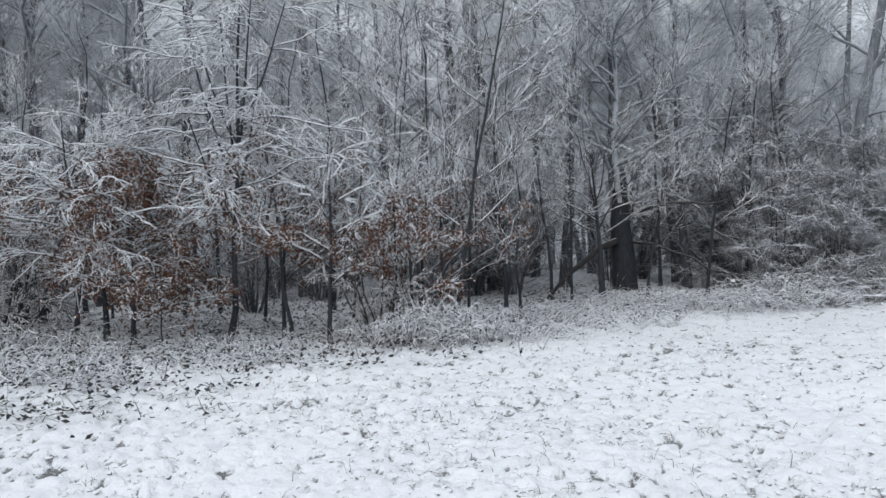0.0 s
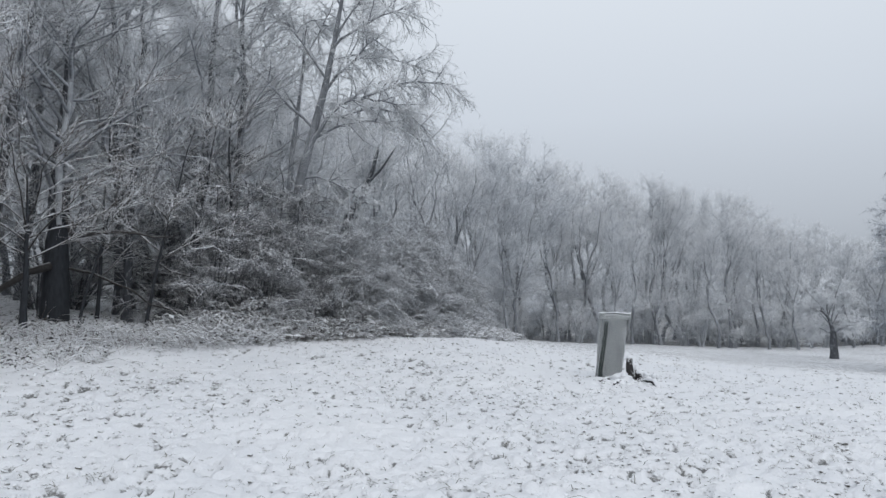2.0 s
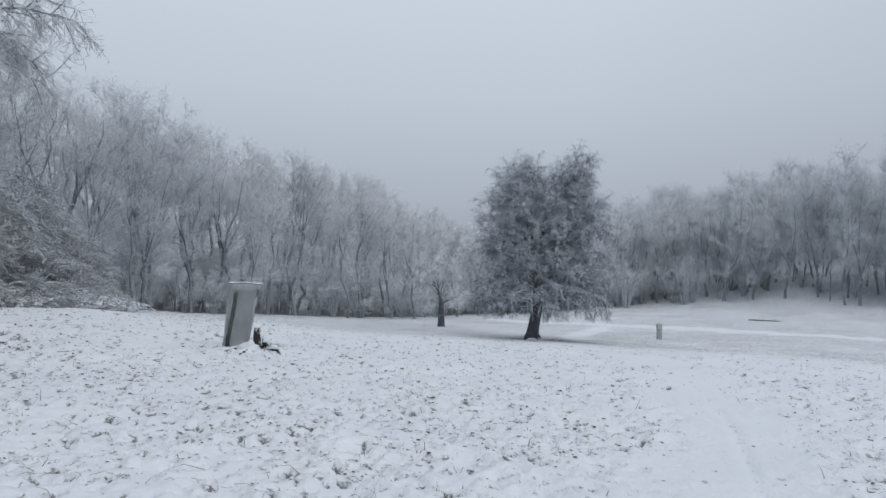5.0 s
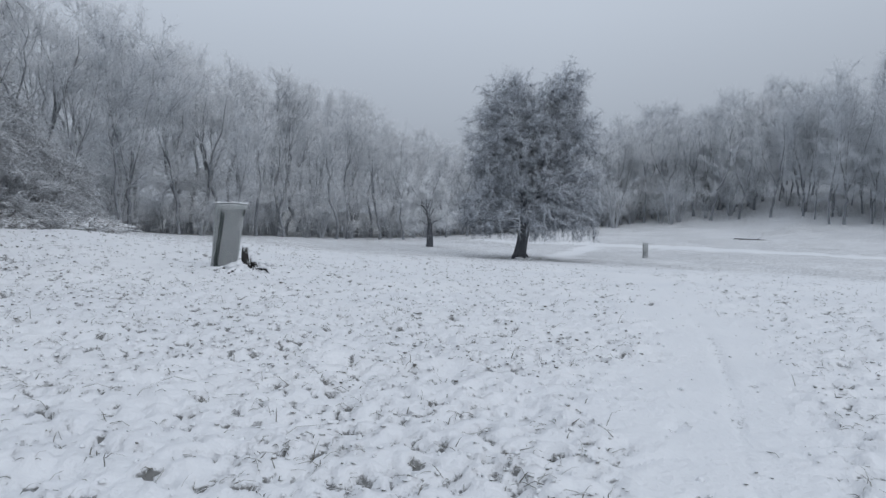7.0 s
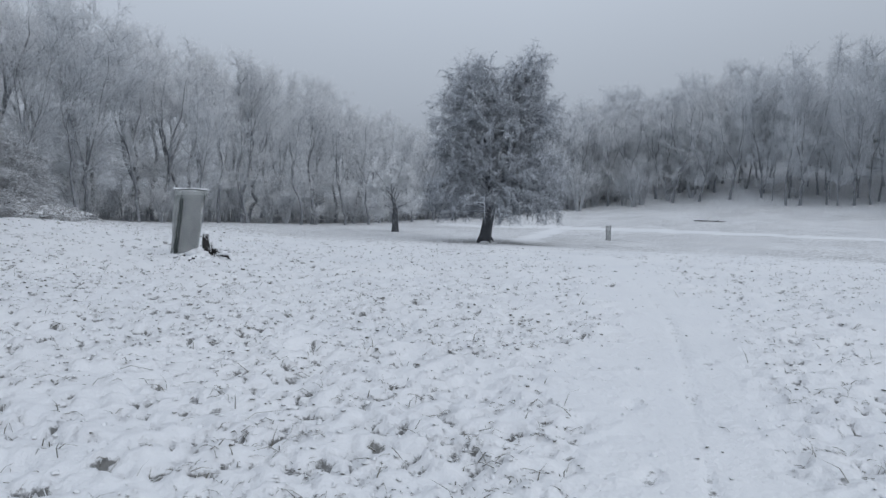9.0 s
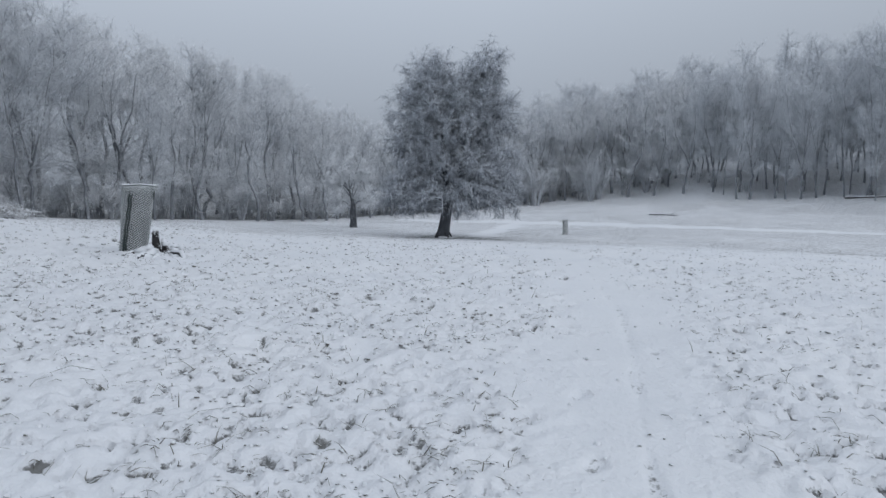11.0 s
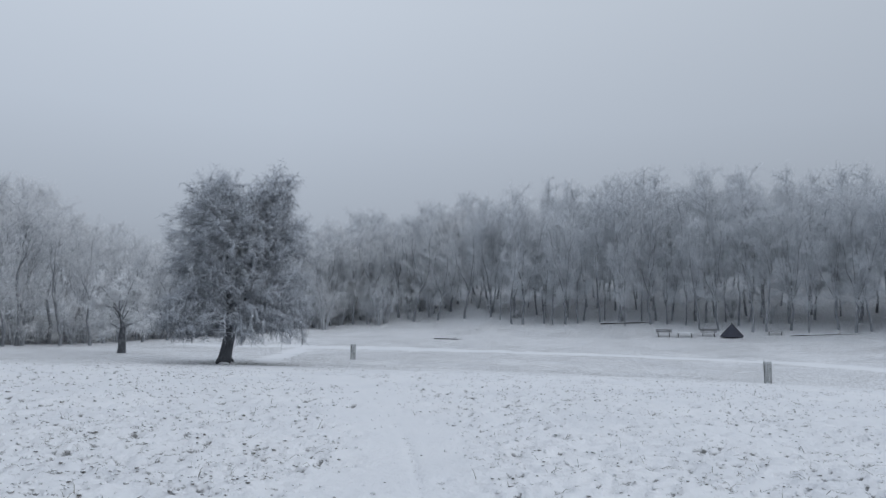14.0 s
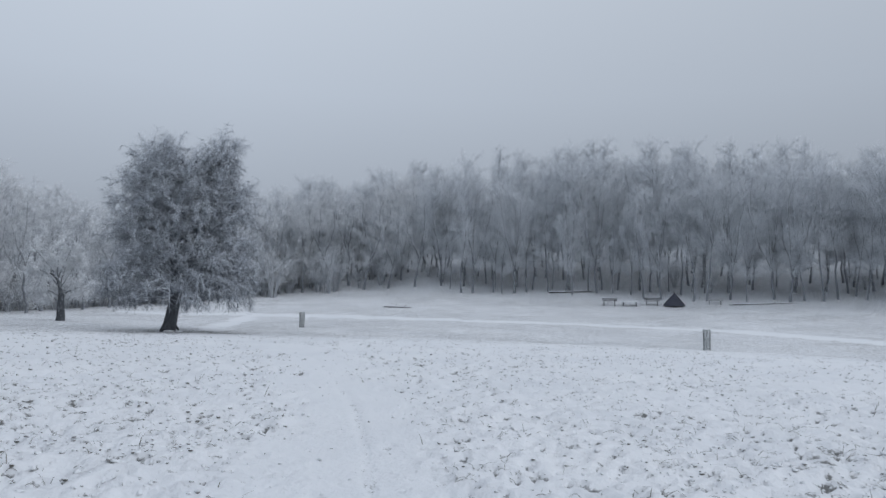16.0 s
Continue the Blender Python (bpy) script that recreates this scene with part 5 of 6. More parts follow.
def edge_oak():
    """The big leaning tree at the corner of the near wood, its limbs thrown out over the meadow."""
    x, y = 8.5, 25.6
    rng = np.random.default_rng(77)
    ob = thing("big_leaning_tree", x, y, top(x, y), "big leaning tree with arching rimed limbs at the wood's corner", "tree")
    r = np.array([math.cos(radians(18)), -math.sin(radians(18)), 0])
    f = np.array([math.sin(radians(18)), math.cos(radians(18)), 0])
    P = lambda a, h, b=0.0: r * a + f * b + np.array([0, 0, h])
    trunk = np.array([P(-0.5, -0.3), P(-0.4, 0.5), P(-0.25, 2), P(-0.1, 4), P(0.2, 6), P(0.55, 7.6), P(0.95, 9.4), P(1.25, 11.2), P(1.5, 13.0), P(1.7, 15.2)])
    stem2 = np.array([P(-0.1, 4.2), P(-0.25, 5.4, 0.4), P(-0.2, 7.0, 0.8), P(-0.05, 8.8, 1), P(0.1, 10.5, 1), P(0.15, 13, 1.2)])
    part("trunk", Pile().tubes(trunk, np.array([0.32, 0.26, 0.22, 0.2, 0.18, 0.16, 0.13, 0.1, 0.07, 0.02]), 11).tubes(stem2, np.array([0.14, 0.12, 0.1, 0.08, 0.06, 0.02]), 8), HAZED_BARK, ob)
    ends = [(P(0.4, 6.8), P(2.6, 9.2, -0.8), 0.13, 0.9), (P(2.3, 8.9, -0.7), P(5.9, 9.5, -1.2), 0.09, 0.7), (P(0.45, 7.3), P(4.5, 7.0, -1.5), 0.08, 1.7), (P(0.9, 9.2), P(3.2, 11.5, -0.5), 0.09, 0.5), (P(1.2, 11), P(4.2, 12.5, -1), 0.08, 0.6), (P(1.3, 11.4), P(3.0, 14.2, 0.4), 0.07, 0.4),
            (P(0.6, 7.8), P(-2.5, 10.2, -0.8), 0.08, 0.6), (P(1.0, 9.8), P(-1.6, 12.8, 0.5), 0.07, 0.5), (P(1.45, 12.8), P(0.1, 15.6, -0.6), 0.05, 0.4), (P(1.5, 13.2), P(2.9, 15.8, -0.3), 0.05, 0.4), (P(2.4, 9, -0.8), P(4.9, 7.4, -2.0), 0.06, 0.9), (P(1.6, 8.2, -0.5), P(4.9, 8.6, 0.8), 0.07, 0.8),
            (P(-0.1, 8.8, 1), P(-2.4, 12, 1.6), 0.06, 0.5), (P(0.1, 10.5, 1), P(1.4, 13.5, 2.2), 0.05, 0.4), (P(0.2, 5.8), P(2.7, 4.5, -1.8), 0.06, 0.9), (P(1.6, 14), P(2.2, 17, 0.2), 0.04, 0.2), (P(1.2, 10.6), P(5.0, 10.8, -0.2), 0.06, 1.0)]
    a, e = np.array([q[0] for q in ends]), np.array([q[1] for q in ends])
    limb = arcs(a, e, 0, 9)
    u = np.linspace(0, 1, 9)
    limb[:, :, 2] += np.array([q[3] for q in ends])[:, None] * 2 * u * (1 - u)
    limb += np.cumsum(rng.normal(0, 0.05, limb.shape), 1)
    limb[:, 0] = a
    part("limb_frame", Pile().tubes(limb, taper(np.array([q[2] * 0.75 for q in ends]), 9, 0.2), 7), HAZED_BARK, ob)
    p = Pile()
    s_at, s_way, s_u = kids(rng, limb, 20, 0.15, 1, 30, 75)
    sub = shoots(rng, s_at, s_way, rng.uniform(0.7, 1.9, len(s_at)), 5, 0.2, -0.35)
    p.tubes(sub, taper(np.full(len(sub), 0.028), 5, 0.35), 4)
    part("bough_frame", p, HAZED_BARK_RIME, ob)
    sets = [kids(rng, sub, 15, 0.1, 1, 25, 75), kids(rng, limb, 16, 0.3, 1, 30, 80)]
    at, way = np.concatenate([s[0] for s in sets]), np.concatenate([s[1] for s in sets])
    tw = shoots(rng, at, way, rng.uniform(0.3, 0.85, len(at)), 3, 0.2, -0.55)
    z = Pile().tubes(tw[:, ::2], taper(np.full(len(tw), 0.017), 2, 0.5), 3)
    f_at, f_way, _ = kids(rng, tw, 2, 0.2, 1, 30, 65)
    z.tubes(shoots(rng, f_at, f_way, rng.uniform(0.15, 0.4, len(f_at)), 2, 0.2, -0.2), taper(np.full(len(f_at), 0.010), 2), 3)
    part("crown", z, HAZED_RIME, ob, kind="stuff")
    # a second, snapped and leaning trunk beside it
    x, y = 11.6, 28.2
    ob = thing("leaning_dead_tree", x, y, top(x, y), "dark leaning trunk with a snapped side branch", "tree")
    t = np.array([P(-0.9, -0.3), P(-0.6, 1.5), P(-0.3, 3.2), P(0.0, 4.7), P(0.55, 5.8), P(1.05, 6.9), P(1.25, 7.8), P(1.4, 8.6)])
    part("trunk", Pile().tubes(t, np.array([0.24, 0.2, 0.18, 0.17, 0.14, 0.1, 0.06, 0.03]), 9), BARK_MID, ob)
    b = np.array([[P(0.3, 5.3), P(0.7, 5.55), P(1.1, 5.45), P(1.4, 5.6)], [P(0.85, 6.4), P(1.4, 7.0), P(1.9, 7.8), P(2.3, 8.5)]])
    part("bough_frame", Pile().tubes(b, taper(np.array([0.06, 0.075]), 4, 0.3), 7), BARK_MID, ob)


edge_oak()


# ---- shrubs, brambles and low growth along the near wood ----
def edge_shrubs():
    spots = ((6.6, 23.0, 3.6, 2.2), (10.2, 24.2, 3.4, 2.2), (5.4, 23.6, 5.2, 2.6), (7.6, 24.2, 4.6, 2.6), (9.5, 23.6, 4.2, 2.4), (8.0, 25.8, 6.0, 2.6), (11.2, 25.0, 4.4, 2.4), (13.0, 25.4, 3.6, 2.1), (14.8, 27.6, 4.4, 2.3), (17.0, 29.2, 3.6, 2.0), (12.3, 28.8, 4.4, 2.2), (19.0, 32.7, 3.8, 2.0), (5.6, 26.8, 7.0, 2.8), (16.0, 31.5, 6.5, 2.6), (9.6, 29.2, 5.6, 2.6), (19.2, 31.3, 2.9, 1.7), (21.0, 34.2, 2.6, 1.6), (22.3, 36.6, 2.3, 1.4), (21.8, 39.5, 5.5, 2.4))
    for k, (x, y, h, r) in enumerate(spots):
        ob = thing("hawthorn_bush", x, y, top(x, y) - 0.05, "tall bare bush with drooping rimed twigs and snowy boughs", "bush", "bushes at the wood's corner")
        # bushes from x = 9 on have paler stems and twigs
        shrub_parts(ob, 700 + k, h * 0.92, r * 1.15, BARK_MID if x < 9 else HAZED_BARK_RIME, SPRAY if x < 9 else HEDGE, 0.0075, stems=32, low=0.12, sprays=1)
    for k, (x, y, h, r) in enumerate(((-13.5, 13.6, 2.6, 1.8), (-15.6, 14.2, 3.2, 2.0), (-17.8, 15.6, 3.6, 2.2), (-20, 18, 4, 2.2), (-4.9, 15.3, 2.4, 1.3))):
        ob = thing("hazel_bush", x, y, top(x, y) - 0.05, "low bare bush with snow lying on its stems", "bush", "bushes before the near wood")
        shrub_parts(ob, 740 + k, h, r, LIMB, SNOWTWIG, 0.012, stems=16, low=0.2, hang=-0.3)


edge_shrubs()


def wood_shrubs():
    rng = random.Random(12)
    protos = []
    for n in range(46):
        a, d = rng.uniform(-54, 14), rng.uniform(21, 40)
        if -8 < a < 12 and d < 28:
            d += 9
        x, y = 0.5 + d * math.sin(radians(a)), d * math.cos(radians(a))
        if n < 3:
            ob = thing("undergrowth_shrub", x, y, top(x, y) - 0.05, "bare undergrowth shrub grey with rime inside the wood", "shrub", "undergrowth inside the near wood", turn=rng.uniform(0, 360))
            protos.append(shrub_parts(ob, 760 + n, (3.6, 4.6, 5.4)[n], (2.0, 2.2, 2.4)[n], BARK_MID, UNDERWOOD, 0.0075, stems=12, low=0.2, short=True, sprays=1))
        else:
            copy_thing(protos[n % 3], pose(x, y, top(x, y) - 0.05, 0, 0, rng.uniform(0, 360)) @ Matrix.Scale(rng.uniform(0.7, 1.2), 4))


wood_shrubs()


def bramble(seed, x, y, rx, ry, height, canes, long, label, leaves=0, thick=1.0, name="bramble_thicket"):
    """Arching canes piled over one another, with snow on their backs."""
    rng = np.random.default_rng(seed)
    ob = thing(name, x, y, top(x, y), label, "bramble", "brambles along the wood's edge")
    r, th = np.sqrt(rng.random(canes)), rng.uniform(0, 2 * math.pi, canes)
    ax, ay = rx * r * np.cos(th), ry * r * np.sin(th)
    az = surface(x + ax, y + ay)[0] - top(x, y) - 0.05
    w = rng.uniform(0, 2 * math.pi, canes)
    run = long * rng.uniform(0.5, 1.2, canes)
    bx, by = ax + run * np.cos(w), ay + run * np.sin(w)
    bz = surface(x + bx, y + by)[0] - top(x, y) + rng.uniform(0, 0.35, canes) * height
    mound = height * (1.25 - r)
    deep = thick > 1
    if deep:
        lift = mound * rng.uniform(0, 0.7, canes)
        az, bz = az + lift, bz + lift * rng.uniform(0.3, 0.9, canes)
    lines = arcs(np.stack([ax, ay, az], -1), np.stack([bx, by, bz], -1), 0, 7)
    u = np.linspace(0, 1, 7)
    lines[:, :, 2] += (mound * rng.uniform(0.5, 1.2, canes) * (0.35 if deep else 1.0))[:, None] * 4 * u * (1 - u) * rng.uniform(0.7, 1.0, canes)[:, None]
    lines += np.cumsum(rng.normal(0, 0.04, lines.shape), 1)
    cane = part("cane_tangle", Pile().tubes(lines, taper(np.full(canes, 0.007), 7, 0.6), 4), TWIG, ob, kind="stuff")
    p = Pile()
    for k in (1, 2, 3, 4):
        q = lines[rng.random(canes) < 0.5 * thick, k:k + 3] + (0, 0, 0.014)
        p.tubes(q, taper(thick * rng.uniform(0.004, 0.0125 if not deep else 0.014 if thick < 1.3 else 0.019, len(q)), 3, 0.4), 4)
    if deep:
        for k in rng.integers(0, canes, 60 if thick < 1.3 else 190):
            m = lines[k, rng.integers(1, 5)]
            p.lump(m[0], m[1], m[2] - 0.02, rng.uniform(0.04, 0.12), rng.uniform(0.04, 0.12), rng.uniform(0.02, 0.06), rng, 8, 0.45)
    part("snow_ridge", p, SNOWLUMP, cane, "snow lying along the canes", kind="stuff")
    t_at, t_way, _ = kids(rng, lines, 8, 0.2, 1, 30, 75)
    tw = shoots(rng, t_at, t_way, rng.uniform(0.06, 0.24, len(t_at)), 3, 0.3, -0.3)
    part("shoot_tangle", Pile().tubes(tw, taper(np.full(len(tw), 0.006), 3, 0.6), 3), SNOWTWIG, ob, kind="stuff")
    if leaves:
        leaves = int(leaves * 0.5)
        ends = tw[:, 1:].reshape(-1, 3)
        pick = ends[rng.integers(0, len(ends), leaves)] + rng.normal(0, 0.04, (leaves, 3))
        part("foliage", Pile().leaves(pick, rng.normal(0, 1, (leaves, 3)) * (1, 1, 0.35), rng.uniform(0.05, 0.1, leaves), rng.uniform(0.04, 0.07, leaves), rng), HERB, ob, "dark green leaves under snow", smooth=False, kind="stuff")
    return ob


bramble(1, -3.5, 14.3, 1.5, 0.8, 0.95, 300, 0.8, "thick bush of brambles bent under snow", 1500)
bramble(2, -2.0, 14.8, 1.2, 0.8, 0.5, 90, 0.9, "sparse brambles with snow-lined canes", 300)
bramble(3, 2.9, 19.4, 1.6, 0.9, 0.55, 150, 1.0, "brambles with pale snow-covered canes", 200)
bramble(4, 4.8, 20.4, 1.7, 1.0, 0.95, 340, 0.85, "mound of brambles thickly covered with snow", 500, 1.2)
bramble(5, 6.4, 22.0, 1.9, 1.1, 1.5, 520, 1.0, "high mound of brambles thickly covered with snow", 900, 1.2)
bramble(6, 9.35, 22.4, 1.5, 0.9, 0.95, 260, 1.0, "mound of snowy brambles under the bushes", 300, 1.2)
bramble(7, 11.95, 23.6, 1.7, 0.9, 0.85, 260, 1.0, "low snowy brambles under the bushes", 200, 1.2)
bramble(8, 14.55, 25.4, 2.0, 1.0, 1.2, 400, 0.85, "low mound of brambles white with snow", 300, 1.35)
bramble(9, 16.95, 27.6, 1.9, 1.0, 1.1, 380, 0.85, "rounded mound of brambles white with snow", 200, 1.35)
bramble(10, 19.15, 29.8, 1.8, 1.0, 0.95, 330, 0.85, "rounded mound of brambles white with snow", 200, 1.35)
bramble(19, 21.15, 31.7, 1.7, 1.0, 0.9, 290, 0.85, "rounded mound of brambles white with snow", 150, 1.35)
bramble(20, 22.3, 34.0, 1.7, 1.0, 0.8, 300, 0.8, "rounded mound of brambles white with snow", 150, 1.35)
bramble(11, -11.5, 12.5, 2.2, 0.9, 0.45, 170, 0.8, "low brambles and herbs half buried in snow", 1800)
bramble(12, -14.5, 12.4, 2.2, 1.2, 0.6, 190, 0.9, "low brambles and herbs half buried in snow", 1800)
bramble(13, -13.0, 10.6, 1.8, 0.8, 0.4, 130, 0.8, "long grass and canes bowed under snow", 500)
bramble(21, -8.6, 9.4, 1.7, 0.8, 0.28, 120, 0.6, "low herbs and bowed stalks half buried in snow", 1500)
bramble(22, -10.2, 11.0, 1.7, 0.8, 0.32, 120, 0.6, "low herbs and bowed stalks half buried in snow", 1500)
bramble(23, -6.6, 11.6, 1.8, 0.6, 0.2, 90, 0.5, "low herbs and bowed stalks half buried in snow", 900)
bramble(14, -7.6, 13.0, 2.2, 0.7, 0.25, 120, 0.7, "low brambles and herbs half buried in snow", 1200)
bramble(15, -0.3, 17.6, 2.2, 1.4, 0.4, 150, 0.9, "sparse snow-lined brambles before the saplings", 200)
bramble(16, 0.8, 20.0, 2.0, 0.8, 0.35, 110, 0.8, "sparse snow-lined brambles under the hornbeam", 150)
bramble(17, -5.4, 15.4, 2.0, 0.8, 0.4, 110, 0.8, "brambles and twigs among the saplings", 600)
bramble(18, -9.6, 15.6, 2.4, 0.9, 0.35, 110, 0.8, "brambles and twigs among the saplings", 700)


def forest_litter():
    """Fallen twigs, herbs and snow clods on the floor before and in the near wood."""
    rng = np.random.default_rng(31)
    n = 8500
    a, d = np.radians(rng.uniform(-56, 12, n)), rng.uniform(8.5, 24, n)
    x, y = 0.4 + d * np.sin(a), d * np.cos(a)
    keep = d > np.interp(np.degrees(a), (-50, -44, -35, -17, -8, 0, 6, 12), (8.4, 9.2, 11.2, 12.7, 14.3, 16.5, 19, 21)) + 2.4 * (vnoise(x * 0.6, y * 0.6, 12) - 0.4) + 5.0 * (vnoise(x * 1.7, y * 1.7, 14) - 0.45)
    x, y = x[keep], y[keep]
    z = surface(x, y)[0]
    m = len(x)
    at = np.stack([x, y, z + rng.uniform(0.0, 0.16, m)], -1)
    p = Pile().leaves(at, rng.normal(0, 1, (m, 3)) * (1, 1, 0.4), rng.uniform(0.06, 0.13, m), rng.uniform(0.04, 0.08, m), rng)
    tagged(new("woodland_herbs", p.mesh("woodland_herbs", HERB, False)), "dark herb leaves poking out of the snow along the wood", "undergrowth", kind="stuff")
    k = rng.integers(0, m, 2600)
    tw = shoots(rng, at[k] - (0, 0, 0.06), rng.normal(0, 1, (2600, 3)) * (1, 1, 0.5) + (0, 0, 0.5), rng.uniform(0.2, 0.8, 2600), 4, 0.2, -0.5)
    tagged(new("fallen_twigs", Pile().tubes(tw, taper(np.full(2600, 0.008), 4, 0.5), 3).mesh("fallen_twigs", TWIG)), "snow-lined twigs and stalks on the woodland floor", "undergrowth", kind="stuff")


forest_litter()


# ---- withered grass on the meadow ----
def grass():
    rng = np.random.default_rng(17)
    n = 96000
    a = np.radians(rng.uniform(-50, 310, n))
    d = 2.6 + 26 * rng.random(n) ** 1.6
    x, y = CENTRE[0] + d * np.sin(a), CENTRE[1] + d * np.cos(a)
    z, bare = surface(x, y)
    keep = (trodden(x, y) + 0.25 * rng.normal(0, 1, n) > 0.75) & (rng.random(n) < 0.11 + 0.55 * bare) & ((a < radians(122)) | (d < 14))
    x, y, z = x[keep], y[keep], z[keep]
    p = Pile()
    for size, share in ((1.0, 2), (0.5, 3)):
        m = len(x)
        per = share
        cx = np.repeat(x, per) + rng.normal(0, 0.045, m * per) * size
        cy = np.repeat(y, per) + rng.normal(0, 0.045, m * per) * size
        cz = np.repeat(z, per) - 0.02
        way = np.stack([rng.normal(0, 0.6, m * per), rng.normal(0, 0.6, m * per), rng.uniform(0.3, 1.0, m * per)], -1)
        long = rng.uniform(0.07, 0.24, m * per) * size
        tall = rng.random(m * per) < 0.02
        long[tall] *= 2
        bl = shoots(rng, np.stack([cx, cy, cz], -1), way, long, 3, 0.14, -1.25)
        p.tubes(bl, taper(np.full(m * per, 0.0048), 3, 0.5), 3)
        # tufts of longer bowed blades
    n = 1100
    a, d = np.radians(rng.uniform(-50, 122, n)), 3.0 + 22 * rng.random(n)
    x, y = CENTRE[0] + d * np.sin(a), CENTRE[1] + d * np.cos(a)
    ok = (trodden(x, y) > 0.9) & (vnoise(x * 0.8, y * 0.8, 8) > 0.42) & (wooded(x, y) < 0.2)
    x, y = np.repeat(x[ok], 6), np.repeat(y[ok], 6)
    m = len(x)
    x, y = x + rng.normal(0, 0.035, m), y + rng.normal(0, 0.035, m)
    way = np.stack([rng.normal(0, 0.45, m), rng.normal(0, 0.45, m), rng.uniform(0.5, 1.0, m)], -1)
    bl = shoots(rng, np.stack([x, y, surface(x, y)[0] - 0.02], -1), way, rng.uniform(0.05, 0.19, m), 4, 0.12, -1.3)
    p.tubes(bl, taper(rng.uniform(0.0025, 0.0045, m), 4, 0.4), 3)
    tagged(new("withered_grass", p.mesh("withered_grass", STRAW)), "withered grass blades sticking out of the snow", "grass", kind="stuff")


grass()


def tussocks():
    """Clumps of dead grass with snow on top: bare where they overhang, with the shade beneath painted in."""
    rng = np.random.default_rng(23)
    n = 180000
    a = np.radians(rng.uniform(-50, 310, n))
    d = 2.4 + 40 * rng.random(n) ** 0.95
    x, y = CENTRE[0] + d * np.sin(a), CENTRE[1] + d * np.cos(a)
    clump = vnoise(x * 0.9, y * 0.9, 8) * 0.35 + vnoise(x * 0.25, y * 0.25, 9) * 0.25 + vnoise(x * 3.1, y * 3.1, 18) * 0.4
    keep = ((trodden(x, y) + 0.22 * rng.normal(0, 1, n) > 0.72) | (rng.random(n) < 0.09)) & (rng.random(n) < np.clip((clump - 0.36) * 3.4, 0.05, 1) * np.clip((44 - d) / 22, 0, 1) * 0.8) & (wooded(x, y) < 0.2) & ((a < radians(121)) | ((d < 16) & (rng.random(n) < 0.7)))
    x, y, d = x[keep], y[keep], d[keep]
    z = surface(x, y)[0]
    m = len(x)
    size = (rng.gamma(2.0, 0.0062, m) + 0.010) * np.interp(np.degrees(np.arctan2(x - CENTRE[0], y - CENTRE[1])), (20, 60, 85), (1.15, 0.95, 0.7)) * np.interp(d, (3, 8, 16), (0.5, 0.85, 1.1))
    size = np.minimum(size, 0.011 + 0.0016 * d)
    rings, sides = 3, 5
    ph = np.array([0.45, 1.15, 1.9])
    th = np.arange(sides) * 2 * math.pi / sides
    jag = 1 + rng.uniform(-0.4, 0.4, (m, rings, sides))
    tall = rng.uniform(0.5, 1.1, m)
    turn = rng.uniform(0, 6.28, m)[:, None, None]
    stretch = rng.uniform(1.0, 1.7, m)[:, None, None]
    rr = np.sin(ph)[None, :, None] * jag * size[:, None, None]
    px, py = rr * np.cos(th) * stretch, rr * np.sin(th)
    lean = np.cos(ph)[None, :, None] * (size * rng.uniform(-0.7, 0.7, m))[:, None, None]
    vx = px * np.cos(turn) - py * np.sin(turn) + lean
    vy = px * np.sin(turn) + py * np.cos(turn) + lean * 0.5
    vz = np.cos(ph)[None, :, None] * (tall * size)[:, None, None] * (0.6 + 0.4 * jag) + 0.006
    v = np.stack([x[:, None, None] + vx, y[:, None, None] + vy, z[:, None, None] + vz], -1)
    k, r = np.arange(sides), np.arange(rings - 1)
    i, j = r[:, None] * sides + k, r[:, None] * sides + (k + 1) % sides
    q = np.stack([i, i + sides, j + sides, j], -1).reshape(-1, 4)
    q = (q[None] + (np.arange(m) * rings * sides)[:, None, None]).reshape(-1, 4)
    cap = np.array([(0, 1, 2), (0, 2, 3), (0, 3, 4)])
    cap = (cap[None] + (np.arange(m) * rings * sides)[:, None, None]).reshape(-1, 3)
    tagged(new("grass_tussocks", mesh_of("grass_tussocks", v, q, cap, TUSSOCK)), "clumps of withered grass capped with snow", "grass", kind="stuff")


tussocks()


